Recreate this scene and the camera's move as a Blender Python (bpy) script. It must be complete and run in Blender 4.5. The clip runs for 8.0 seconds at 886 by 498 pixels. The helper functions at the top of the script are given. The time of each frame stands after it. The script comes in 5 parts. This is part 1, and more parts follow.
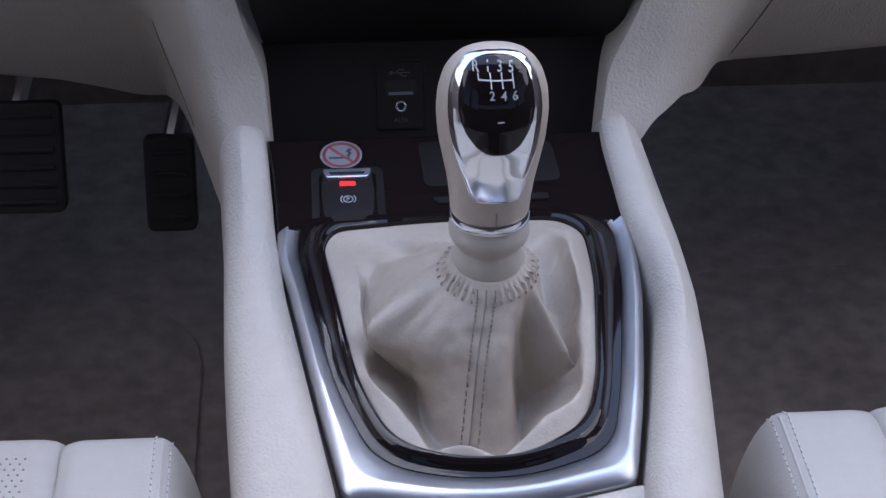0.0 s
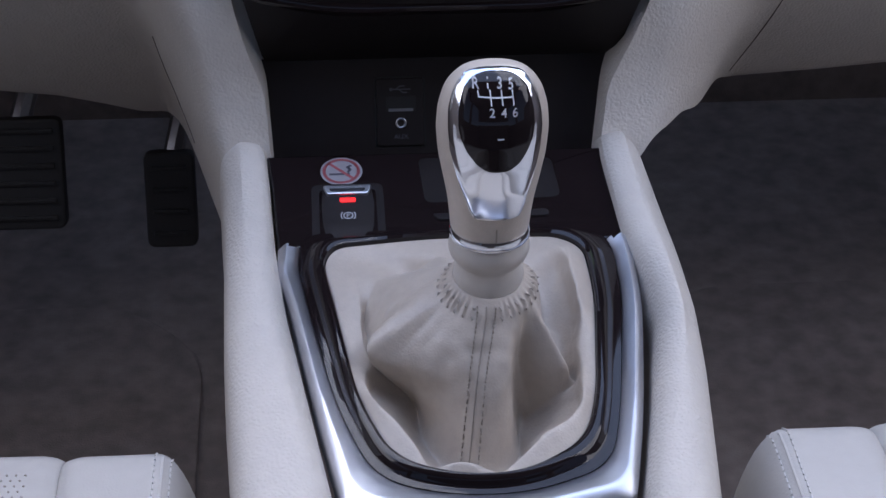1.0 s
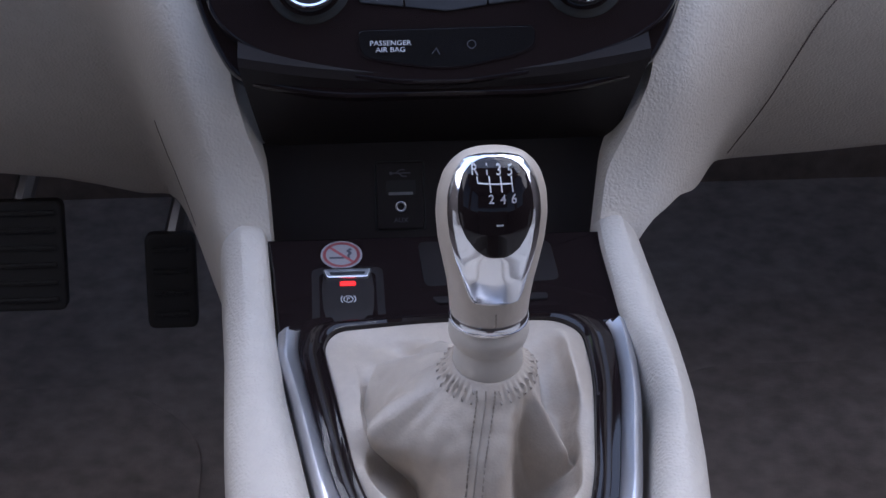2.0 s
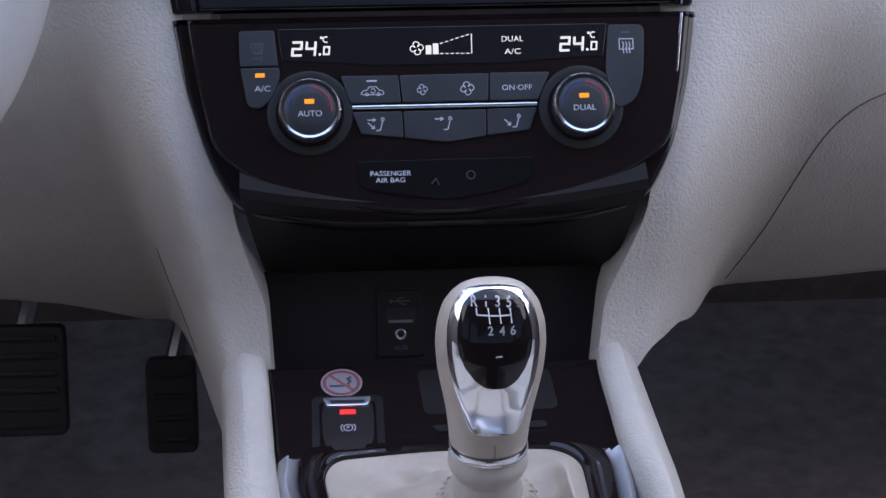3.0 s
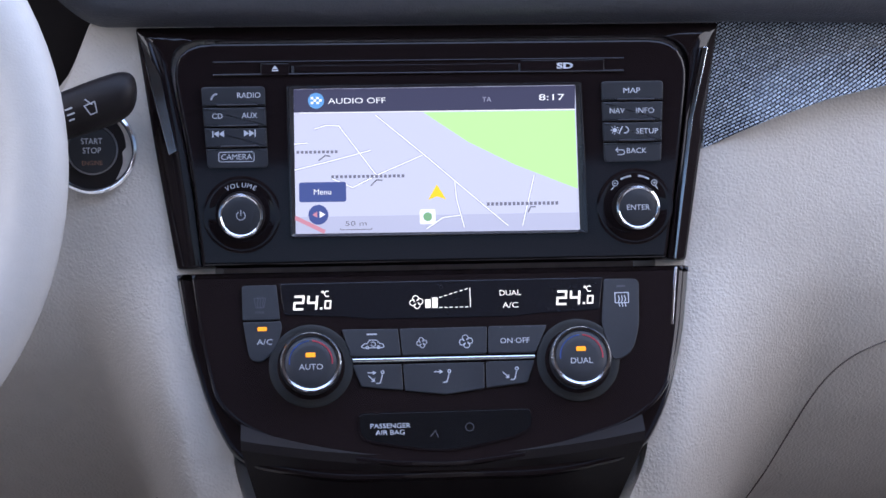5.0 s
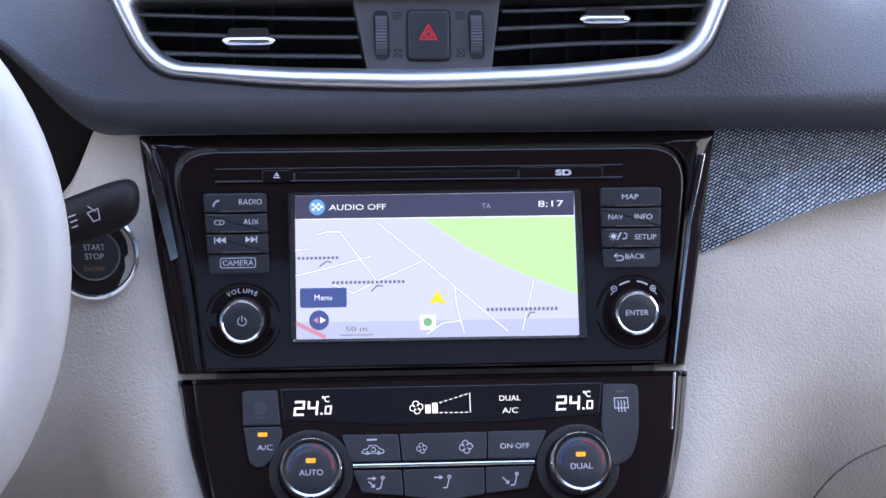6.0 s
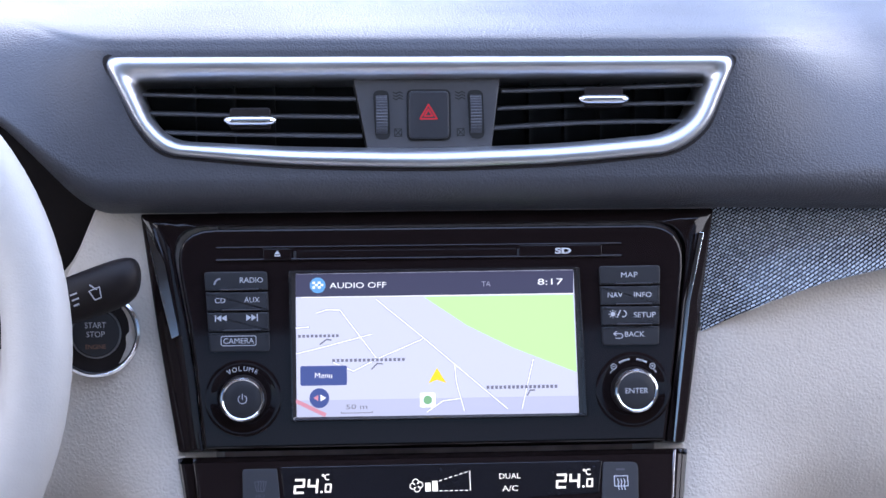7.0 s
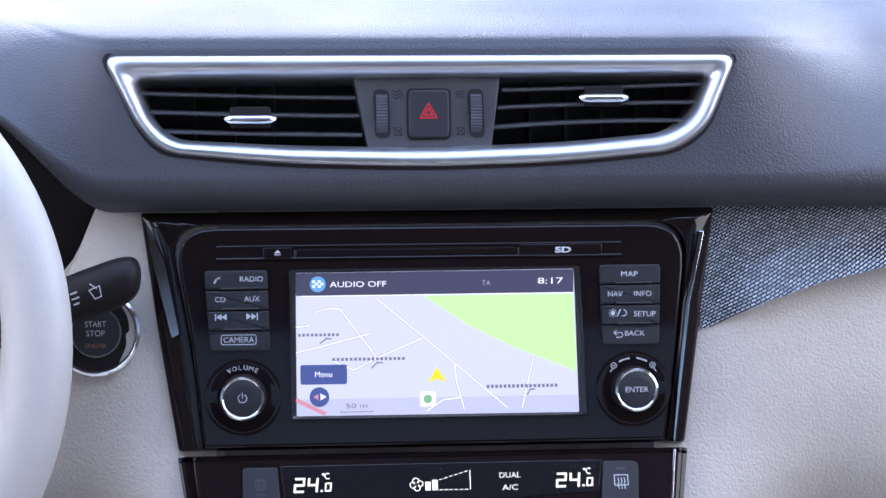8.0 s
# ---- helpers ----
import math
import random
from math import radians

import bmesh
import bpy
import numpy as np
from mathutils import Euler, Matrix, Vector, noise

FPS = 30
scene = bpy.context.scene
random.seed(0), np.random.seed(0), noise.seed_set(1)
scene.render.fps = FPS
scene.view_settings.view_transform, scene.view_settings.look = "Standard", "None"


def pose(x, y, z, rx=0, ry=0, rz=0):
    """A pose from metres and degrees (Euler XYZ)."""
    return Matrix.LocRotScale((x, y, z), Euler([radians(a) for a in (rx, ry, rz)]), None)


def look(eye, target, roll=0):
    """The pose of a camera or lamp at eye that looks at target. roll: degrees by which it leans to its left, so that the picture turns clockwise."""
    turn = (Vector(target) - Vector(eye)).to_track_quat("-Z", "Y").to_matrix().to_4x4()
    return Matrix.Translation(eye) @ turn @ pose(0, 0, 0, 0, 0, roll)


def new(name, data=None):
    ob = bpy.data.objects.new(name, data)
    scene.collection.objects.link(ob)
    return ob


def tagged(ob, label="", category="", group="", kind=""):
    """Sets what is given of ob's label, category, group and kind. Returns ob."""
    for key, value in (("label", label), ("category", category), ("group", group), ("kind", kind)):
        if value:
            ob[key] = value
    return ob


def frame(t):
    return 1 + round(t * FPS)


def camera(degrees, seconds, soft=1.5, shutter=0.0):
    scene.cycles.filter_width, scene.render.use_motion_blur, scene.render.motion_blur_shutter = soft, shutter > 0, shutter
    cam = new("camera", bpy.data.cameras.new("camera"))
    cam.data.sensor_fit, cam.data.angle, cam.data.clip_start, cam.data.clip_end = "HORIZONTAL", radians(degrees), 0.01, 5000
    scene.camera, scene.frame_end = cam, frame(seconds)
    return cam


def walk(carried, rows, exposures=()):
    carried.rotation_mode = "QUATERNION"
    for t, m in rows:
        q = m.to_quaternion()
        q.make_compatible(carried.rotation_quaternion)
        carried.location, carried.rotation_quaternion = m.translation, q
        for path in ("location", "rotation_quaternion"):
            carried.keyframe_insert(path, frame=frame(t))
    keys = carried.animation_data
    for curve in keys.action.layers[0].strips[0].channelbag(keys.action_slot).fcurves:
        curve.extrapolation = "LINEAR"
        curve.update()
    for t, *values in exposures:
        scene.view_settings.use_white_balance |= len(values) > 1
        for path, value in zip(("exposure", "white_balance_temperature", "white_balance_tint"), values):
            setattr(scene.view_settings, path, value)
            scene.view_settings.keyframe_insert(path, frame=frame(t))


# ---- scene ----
# ---- camera ----
cam = camera(27.53, 8.0)
ROWS = [
    (0, -0.0652, -0.9181, 0.9413, 56.498, -0.386, -4.06),
    (0.5, -0.0652, -0.9182, 0.9418, 56.664, -0.386, -4.059),
    (1, -0.0652, -0.9183, 0.9427, 56.952, -0.385, -4.057),
    (1.2, -0.0652, -0.9185, 0.944, 57.392, -0.384, -4.055),
    (2.3, -0.0652, -0.9198, 0.9525, 60.251, -0.389, -4.067),
    (2.5, -0.0653, -0.9203, 0.9549, 61.039, -0.389, -4.068),
    (3, -0.0653, -0.9214, 0.9602, 62.858, -0.39, -4.069),
    (3.5, -0.0654, -0.9225, 0.9648, 64.404, -0.392, -4.073),
    (4, -0.0655, -0.924, 0.9701, 66.246, -0.39, -4.069),
    (4.5, -0.0656, -0.9256, 0.9753, 68.028, -0.393, -4.077),
    (4.7, -0.0656, -0.9263, 0.9775, 68.8, -0.394, -4.08),
    (5.8, -0.0659, -0.93, 0.9874, 72.301, -0.396, -4.085),
    (6, -0.0659, -0.9307, 0.9889, 72.839, -0.395, -4.081),
    (6.5, -0.066, -0.9324, 0.9928, 74.267, -0.394, -4.079),
    (7, -0.0661, -0.9333, 0.9949, 75.02, -0.394, -4.079),
    (7.5, -0.0661, -0.9334, 0.9951, 75.084, -0.394, -4.079),
    (8, -0.0661, -0.9333, 0.9948, 74.993, -0.393, -4.077),
]
EXPOSURES = [(0, -0.5, 5950, 17), (2.5, -0.48, 5950, 17), (4.5, -0.08, 5930, 17), (6.5, 0.16, 5900, 17), (8, 0.16, 5900, 17)]
walk(cam, [(r[0], pose(*r[1:])) for r in ROWS], EXPOSURES)

# ---- light ----
world = bpy.data.worlds.new("world")
scene.world = world
world.use_nodes = True
wn, wl = world.node_tree.nodes, world.node_tree.links
sky = wn.new("ShaderNodeTexSky")
sky.sky_type = "NISHITA"
sky.sun_disc = False
sky.sun_elevation, sky.sun_rotation = radians(50), radians(20)
wl.new(sky.outputs["Color"], wn["Background"].inputs["Color"])
wn["Background"].inputs["Strength"].default_value = 0.1

sun = new("sun", bpy.data.lights.new("sun", "SUN"))
sun.data.energy, sun.data.angle, sun.data.color = 0.8, radians(25), (1.0, 0.96, 0.9)
sun.matrix_world = look((0.8, 2.0, 3.0), (0, 0, 0))


def window_light(name, at, target, w, h, watts, colour):
    lamp = new(name, bpy.data.lights.new(name, "AREA"))
    lamp.data.shape, lamp.data.size, lamp.data.size_y = "RECTANGLE", w, h
    lamp.data.energy, lamp.data.color = watts, colour
    lamp.matrix_world = look(at, target)
    return lamp


SKY_BLUE, DAY = (0.52, 0.68, 1.0), (1.0, 0.965, 0.95)
window_light("windscreen_daylight", (0, 0.04, 1.03), (0, -0.347, 0.11), 1.3, 1.1, 12.0, SKY_BLUE)
window_light("side_daylight_left", (-0.74, -0.27, 1.02), (0, -0.2, 0.75), 0.64, 0.44, 3.2, DAY)
window_light("side_daylight_right", (0.74, -0.27, 1.02), (0, -0.2, 0.75), 0.64, 0.44, 3.6, DAY)

# ---- materials ----


def mat(name, base, rough=0.5, metal=0.0, vary=0.0, vscale=8.0, grain=0.0, gscale=900.0, coat=0.0, spec=0.5, fine=0.0, wear=0.0):
    """Principled surface with two scales of colour variation, pebble grain and fine noise relief."""
    m = bpy.data.materials.new(name)
    m.use_nodes = True
    n, l = m.node_tree.nodes, m.node_tree.links
    b = n["Principled BSDF"]
    b.inputs["Base Color"].default_value = (*base, 1)
    b.inputs["Roughness"].default_value = rough
    b.inputs["Metallic"].default_value = metal
    b.inputs["Coat Weight"].default_value = coat
    b.inputs["Coat Roughness"].default_value = 0.04
    b.inputs["Specular IOR Level"].default_value = spec
    tc = n.new("ShaderNodeTexCoord")
    if vary:
        t1, t2 = n.new("ShaderNodeTexNoise"), n.new("ShaderNodeTexNoise")
        t1.inputs["Scale"].default_value, t2.inputs["Scale"].default_value = vscale, vscale * 18
        t1.inputs["Detail"].default_value = 5
        mx = n.new("ShaderNodeMath")
        mx.operation = "ADD"
        for t in (t1, t2):
            l.new(tc.outputs["Object"], t.inputs["Vector"])
        l.new(t1.outputs["Fac"], mx.inputs[0])
        l.new(t2.outputs["Fac"], mx.inputs[1])
        rmp = n.new("ShaderNodeMapRange")
        rmp.inputs["From Min"].default_value, rmp.inputs["From Max"].default_value = 0.6, 1.4
        rmp.inputs["To Min"].default_value, rmp.inputs["To Max"].default_value = 1 - vary, 1 + vary
        l.new(mx.outputs[0], rmp.inputs["Value"])
        mul = n.new("ShaderNodeVectorMath")
        mul.operation = "SCALE"
        mul.inputs[0].default_value = base
        l.new(rmp.outputs["Result"], mul.inputs["Scale"])
        l.new(mul.outputs["Vector"], b.inputs["Base Color"])
        r2 = n.new("ShaderNodeMapRange")
        r2.inputs["From Min"].default_value, r2.inputs["From Max"].default_value = 0.3, 0.7
        r2.inputs["To Min"].default_value, r2.inputs["To Max"].default_value = max(rough - min(0.06, rough * 0.3), 0.02), rough + min(0.06, rough * 0.3) + wear
        l.new(t1.outputs["Fac"], r2.inputs["Value"])
        l.new(r2.outputs["Result"], b.inputs["Roughness"])
    if grain or fine:
        hgt = None
        if grain:
            v = n.new("ShaderNodeTexVoronoi")
            v.feature = "SMOOTH_F1"
            v.inputs["Scale"].default_value = gscale
            w = n.new("ShaderNodeTexNoise")
            w.inputs["Scale"].default_value = gscale * 0.3
            add = n.new("ShaderNodeMixRGB")
            add.inputs["Fac"].default_value = 0.0025
            l.new(tc.outputs["Object"], w.inputs["Vector"])
            l.new(tc.outputs["Object"], add.inputs["Color1"])
            l.new(w.outputs["Color"], add.inputs["Color2"])
            l.new(add.outputs["Color"], v.inputs["Vector"])
            hgt = v.outputs["Distance"]
        else:
            v = n.new("ShaderNodeTexNoise")
            v.inputs["Scale"].default_value = gscale
            l.new(tc.outputs["Object"], v.inputs["Vector"])
            hgt = v.outputs["Fac"]
        bp = n.new("ShaderNodeBump")
        bp.inputs["Strength"].default_value = grain or fine
        bp.inputs["Distance"].default_value = 0.0006
        bp.invert = bool(grain)
        l.new(hgt, bp.inputs["Height"])
        l.new(bp.outputs["Normal"], b.inputs["Normal"])
    return m


def glow(name, colour, strength):
    m = bpy.data.materials.new(name)
    m.use_nodes = True
    b = m.node_tree.nodes["Principled BSDF"]
    b.inputs["Base Color"].default_value = (*[c * 0.2 for c in colour], 1)
    b.inputs["Emission Color"].default_value = (*colour, 1)
    b.inputs["Emission Strength"].default_value = strength
    b.inputs["Roughness"].default_value = 0.25
    return m


CREAM = mat("cream_vinyl", (0.58, 0.535, 0.475), 0.5, vary=0.05, vscale=5, grain=0.75, gscale=640)
CREAM_SOFT = mat("cream_leather", (0.475, 0.415, 0.35), 0.37, vary=0.07, vscale=14, grain=0.22, gscale=900)
CREAM_SEAT = mat("cream_seat_leather", (0.5, 0.475, 0.44), 0.45, vary=0.04, vscale=7, grain=0.2, gscale=900)
CREAM_RUBBER = mat("cream_moulded_collar", (0.5, 0.46, 0.41), 0.4, vary=0.04, vscale=20, fine=0.05, gscale=600)
THREAD = mat("beige_thread", (0.3, 0.26, 0.22), 0.8, vary=0.1, vscale=300)
THREAD_PALE = mat("pale_thread", (0.62, 0.6, 0.57), 0.8, vary=0.1, vscale=300)
PIANO = mat("piano_black", (0.0125, 0.0085, 0.009), 0.05, vary=0.06, vscale=14, coat=0.08, spec=0.36)
PAD = mat("charcoal_dash_skin", (0.06, 0.062, 0.073), 0.44, vary=0.06, vscale=6, grain=0.5, gscale=900)
DARK = mat("black_matt_plastic", (0.013, 0.0098, 0.0098), 0.5, vary=0.12, vscale=12, fine=0.25, gscale=1800, spec=0.25)
CAVITY = mat("black_duct_plastic", (0.006, 0.006, 0.006), 0.6, vary=0.1, vscale=20)
KEY = mat("graphite_key_plastic", (0.027, 0.028, 0.033), 0.42, vary=0.08, vscale=30, fine=0.1, gscale=2500)
GREYP = mat("grey_vent_plastic", (0.06, 0.06, 0.065), 0.45, vary=0.06, vscale=25, fine=0.15, gscale=2200)
SATIN_TRIM = mat("brushed_silver", (0.56, 0.57, 0.61), 0.36, 1.0, vary=0.03, vscale=20)
CHROME = mat("chrome", (0.78, 0.79, 0.82), 0.11, 1.0, vary=0.03, vscale=60)
SATIN = mat("satin_silver", (0.72, 0.73, 0.76), 0.36, 1.0, vary=0.02, vscale=12)
PRINT = mat("pale_legend_ink", (0.6, 0.62, 0.66), 0.5, vary=0.03, vscale=200)
DIMPRINT = mat("faint_legend_ink", (0.075, 0.075, 0.09), 0.5, vary=0.03, vscale=200)
WHITEINK = mat("white_ink", (0.8, 0.8, 0.82), 0.4, vary=0.03, vscale=200)
REDINK = mat("red_ink", (0.45, 0.04, 0.06), 0.45, vary=0.03, vscale=200)
BLUEINK = mat("blue_ink", (0.03, 0.07, 0.25), 0.45, vary=0.03, vscale=200)
GROOVE = mat("brown_joint_shadow", (0.16, 0.135, 0.12), 0.8, vary=0.1, vscale=40)
CARPET = mat("dark_brown_carpet", (0.25, 0.205, 0.18), 0.95, vary=0.35, vscale=3, fine=1.0, gscale=700, spec=0.1)
RUBBER = mat("black_pedal_rubber", (0.022, 0.02, 0.02), 0.6, vary=0.15, vscale=30)
STEEL = mat("grey_steel", (0.3, 0.3, 0.31), 0.35, 1.0, vary=0.08, vscale=30)
# Lining of unseen surfaces; the brown is chosen to darken reflections in gloss black.
LINING = mat("brown_unseen_lining", (0.18, 0.145, 0.125), 0.9, vary=0.05, vscale=6, fine=0.3, gscale=900)
AMBER = glow("amber_lamp", (1.0, 0.36, 0.02), 1.4)
REDLAMP = glow("red_lamp", (1.0, 0.03, 0.03), 2.2)
LCD = glow("lcd_white", (1.0, 0.95, 0.85), 1.1)
SCR_BG = glow("screen_map_ground", (0.66, 0.67, 0.8), 0.95)
SCR_HDR = glow("screen_header", (0.07, 0.07, 0.12), 0.9)
SCR_GREEN = glow("screen_park_green", (0.58, 0.95, 0.36), 0.95)
SCR_ROAD = glow("screen_road_white", (0.95, 0.95, 1.0), 1.0)
SCR_EDGE = glow("screen_road_edge", (0.36, 0.37, 0.47), 0.9)
SCR_BLUE = glow("screen_button_blue", (0.08, 0.11, 0.3), 0.9)
SCR_TEXT = glow("screen_text", (0.95, 0.95, 0.95), 1.0)
SCR_INK = glow("screen_dark_text", (0.2, 0.2, 0.26), 0.9)
SCR_GOLD = glow("screen_gold", (1.0, 0.72, 0.03), 1.0)
SCR_PINK = glow("screen_pink", (0.7, 0.3, 0.36), 0.9)
SCR_SKY = glow("screen_icon_blue", (0.16, 0.4, 0.75), 0.9)

# ---- helpers ----
MM = 0.001


def plane_frame(y, z, tilt):
    """Local frame of a panel: x across, y up along it, z out of it towards the cabin; leaning back by tilt degrees."""
    t = radians(tilt)
    return Matrix(((1, 0, 0, 0), (0, math.sin(t), -math.cos(t), y), (0, math.cos(t), math.sin(t), z), (0, 0, 0, 1)))


def thing(name, m, label, category, group="", kind=""):
    ob = new(name)
    ob.empty_display_size = 0.01
    ob.matrix_world = m
    return tagged(ob, label, category, group, kind)


def part(name, bm, material, parent=None, label="", smooth=True):
    me = bpy.data.meshes.new(name)
    bmesh.ops.recalc_face_normals(bm, faces=bm.faces)
    bm.to_mesh(me)
    bm.free()
    me.materials.append(material)
    if smooth:
        me.shade_smooth()
        me.set_sharp_from_angle(angle=radians(38))
    ob = new(name, me)
    if parent is not None:
        ob.parent = parent
    return tagged(ob, label)


def rpoly(pts, r, seg=6):
    """Polygon (mm) with rounded corners; r is one radius or one per corner. Returns metres."""
    out, k = [], len(pts)
    for i in range(k):
        p, a, b = Vector(pts[i]), Vector(pts[i - 1]), Vector(pts[(i + 1) % k])
        rr = r[i] if isinstance(r, (list, tuple)) else r
        da, db = (a - p), (b - p)
        cut = min(rr, da.length * 0.48, db.length * 0.48)
        s, e = p + da.normalized() * cut, p + db.normalized() * cut
        for j in range(seg + 1):
            t = j / seg
            q = s * (1 - t) ** 2 + p * 2 * t * (1 - t) + e * t ** 2
            out.append((q.x * MM, q.y * MM))
    return out


def rect(u0, v0, u1, v1, r=0.0, seg=4):
    return rpoly([(u0, v0), (u1, v0), (u1, v1), (u0, v1)], r, seg)


def circle(u, v, r, n=48):
    return [((u + r * math.cos(2 * math.pi * i / n)) * MM, (v + r * math.sin(2 * math.pi * i / n)) * MM) for i in range(n)]


def add_plate(bm, pts, w0, w1, bevel=0.0):
    """A slab over the outline pts, from w0 to w1 (mm), with a chamfered upper rim."""
    n = len(pts)
    c = Vector((sum(p[0] for p in pts) / n, sum(p[1] for p in pts) / n))
    rings = [(pts, w0)]
    if bevel:
        rings.append((pts, w1 - bevel))
        for f, d in ((0.3, 0.3), (1.0, 0.0), (1.3, 0.0)):
            ins = []
            for i in range(n):
                p, a, b = Vector(pts[i]), Vector(pts[i - 1]), Vector(pts[(i + 1) % n])
                t = (b - a)
                nn = Vector((-t.y, t.x)).normalized() if t.length > 1e-9 else (c - p).normalized()
                ins.append(tuple(p + nn * bevel * f * MM))
            rings.append((ins, w1 - bevel * d))
    else:
        rings.append((pts, w1))
    vs = [[bm.verts.new((x, y, w * MM)) for x, y in ring] for ring, w in rings]
    for a, b in zip(vs, vs[1:]):
        for i in range(n):
            bm.faces.new((a[i], a[(i + 1) % n], b[(i + 1) % n], b[i]))
    bm.faces.new(vs[-1])
    bm.faces.new(vs[0][::-1])
    return bm


def plate(pts, w0, w1, bevel=0.0):
    area = sum(a[0] * b[1] - b[0] * a[1] for a, b in zip(pts, pts[1:] + pts[:1]))
    return add_plate(bmesh.new(), pts if area > 0 else pts[::-1], w0, w1, bevel)


def rings_mesh(rings, closed=True, cap0=False, cap1=False, wrap=False):
    """Skin over rings of 3D points with equal counts."""
    bm = bmesh.new()
    vs = [[bm.verts.new(p) for p in r] for r in rings]
    n = len(vs[0])
    pairs = list(zip(vs, vs[1:])) + ([(vs[-1], vs[0])] if wrap else [])
    for a, b in pairs:
        for i in range(n if closed else n - 1):
            bm.faces.new((a[i], a[(i + 1) % n], b[(i + 1) % n], b[i]))
    if cap0:
        bm.faces.new(vs[0][::-1])
    if cap1:
        bm.faces.new(vs[-1])
    return bm


def lathe(profile, u=0.0, v=0.0, n=56, cap0=True, cap1=True):
    """Turned body round the panel's normal at (u, v); profile of (radius, height) in mm."""
    return rings_mesh([[((u + r * math.cos(2 * math.pi * i / n)) * MM, (v + r * math.sin(2 * math.pi * i / n)) * MM, w * MM) for i in range(n)] for r, w in profile],
                      cap0=cap0, cap1=cap1)


def ring_plate(outer, inner, profile):
    """Frame between two outlines with equal point counts; profile of (share from outer to inner, height mm)."""
    rings = []
    for s, w in profile:
        rings.append([(a[0] + (b[0] - a[0]) * s, a[1] + (b[1] - a[1]) * s, w * MM) for a, b in zip(outer, inner)])
    return rings_mesh(rings)


def tube(path, r, n=8, closed=False, flat=1.0):
    """Round bar along a path of points (metres)."""
    pts = [Vector(p) for p in path]
    rings, k = [], len(pts)
    up = Vector((0, 0, 1))
    for i, p in enumerate(pts):
        a = pts[i - 1] if (i or closed) else p
        b = pts[(i + 1) % k] if (i < k - 1 or closed) else p
        t = (b - a).normalized()
        if abs(t.dot(up)) > 0.95:
            up = Vector((0, 1, 0))
        s = t.cross(up).normalized()
        q = s.cross(t).normalized()
        rr = r[i] if isinstance(r, (list, tuple)) else r
        rings.append([p + s * rr * math.cos(2 * math.pi * j / n) + q * rr * flat * math.sin(2 * math.pi * j / n) for j in range(n)])
    return rings_mesh(rings, cap0=not closed, cap1=not closed, wrap=closed)


def merge(*bms):
    out = bmesh.new()
    for b in bms:
        me = bpy.data.meshes.new("joined")
        b.to_mesh(me)
        b.free()
        out.from_mesh(me)
        bpy.data.meshes.remove(me)
    return out


def lettering(text, u, v, size, w=0.15, width=None, turn=0.0, bold=0.0, thick=0.1):
    """Raised printed letters centred on (u, v); size is the capital height, all in mm."""
    cu = bpy.data.curves.new("letters", "FONT")
    cu.body, cu.align_x, cu.align_y = text, "CENTER", "CENTER"
    cu.size, cu.extrude, cu.offset, cu.resolution_u = size * 1.42 * MM, thick * MM * 0.5, bold * MM, 3
    cu.space_line = 0.95
    ob = bpy.data.objects.new("letters", cu)
    me = bpy.data.meshes.new_from_object(ob)
    bm = bmesh.new()
    bm.from_mesh(me)
    bpy.data.objects.remove(ob)
    bpy.data.curves.remove(cu)
    bpy.data.meshes.remove(me)
    xs = [q.co.x for q in bm.verts]
    ys = [q.co.y for q in bm.verts]
    cx, cy, wd = (max(xs) + min(xs)) / 2, (max(ys) + min(ys)) / 2, max(xs) - min(xs)
    k = width * MM / wd if width else 1.0
    m = Matrix.Translation((u * MM, v * MM, w * MM)) @ Matrix.Rotation(radians(turn), 4, "Z") @ Matrix.Diagonal((k, 1, 1, 1)) @ Matrix.Translation((-cx, -cy, 0))
    bm.transform(m)
    return bm


def strokes(lines, width, w=0.15, thick=0.1):
    """Flat drawn lines: each a list of (u, v) in mm."""
    bm = bmesh.new()
    for ln in lines:
        for a, b in zip(ln, ln[1:]):
            a, b = Vector(a), Vector(b)
            d = (b - a)
            if d.length < 1e-6:
                continue
            s = Vector((-d.y, d.x)).normalized() * width / 2
            e = d.normalized() * width * 0.3
            a, b = a - e, b + e
            lo = [bm.verts.new((q.x * MM, q.y * MM, (w - thick) * MM)) for q in (a - s, b - s, b + s, a + s)]
            hi = [bm.verts.new((q.x * MM, q.y * MM, w * MM)) for q in (a - s, b - s, b + s, a + s)]
            bm.faces.new(hi)
            for i in range(4):
                bm.faces.new((lo[i], lo[(i + 1) % 4], hi[(i + 1) % 4], hi[i]))
    return bm


def arc(u, v, r, a0, a1, n=16, squash=1.0):
    return [(u + r * math.cos(radians(a0 + (a1 - a0) * i / n)), v + squash * r * math.sin(radians(a0 + (a1 - a0) * i / n))) for i in range(n + 1)]


def curve_at(x, table):
    xs, ys = zip(*table)
    return float(np.interp(x, xs, ys))


def soft_at(x, table, r=0.018):
    """Table value averaged over a short span, so that no kinks show."""
    return sum(curve_at(x + r * k / 4, table) * (5 - abs(k)) for k in range(-4, 5)) / 25


def smoothstep(a, b, x):
    t = min(max((x - a) / (b - a), 0.0), 1.0)
    return t * t * (3 - 2 * t)


def thicken(ob, t, offset=-1):
    md = ob.modifiers.new("thickness", "SOLIDIFY")
    md.thickness, md.offset = t, offset
    return ob


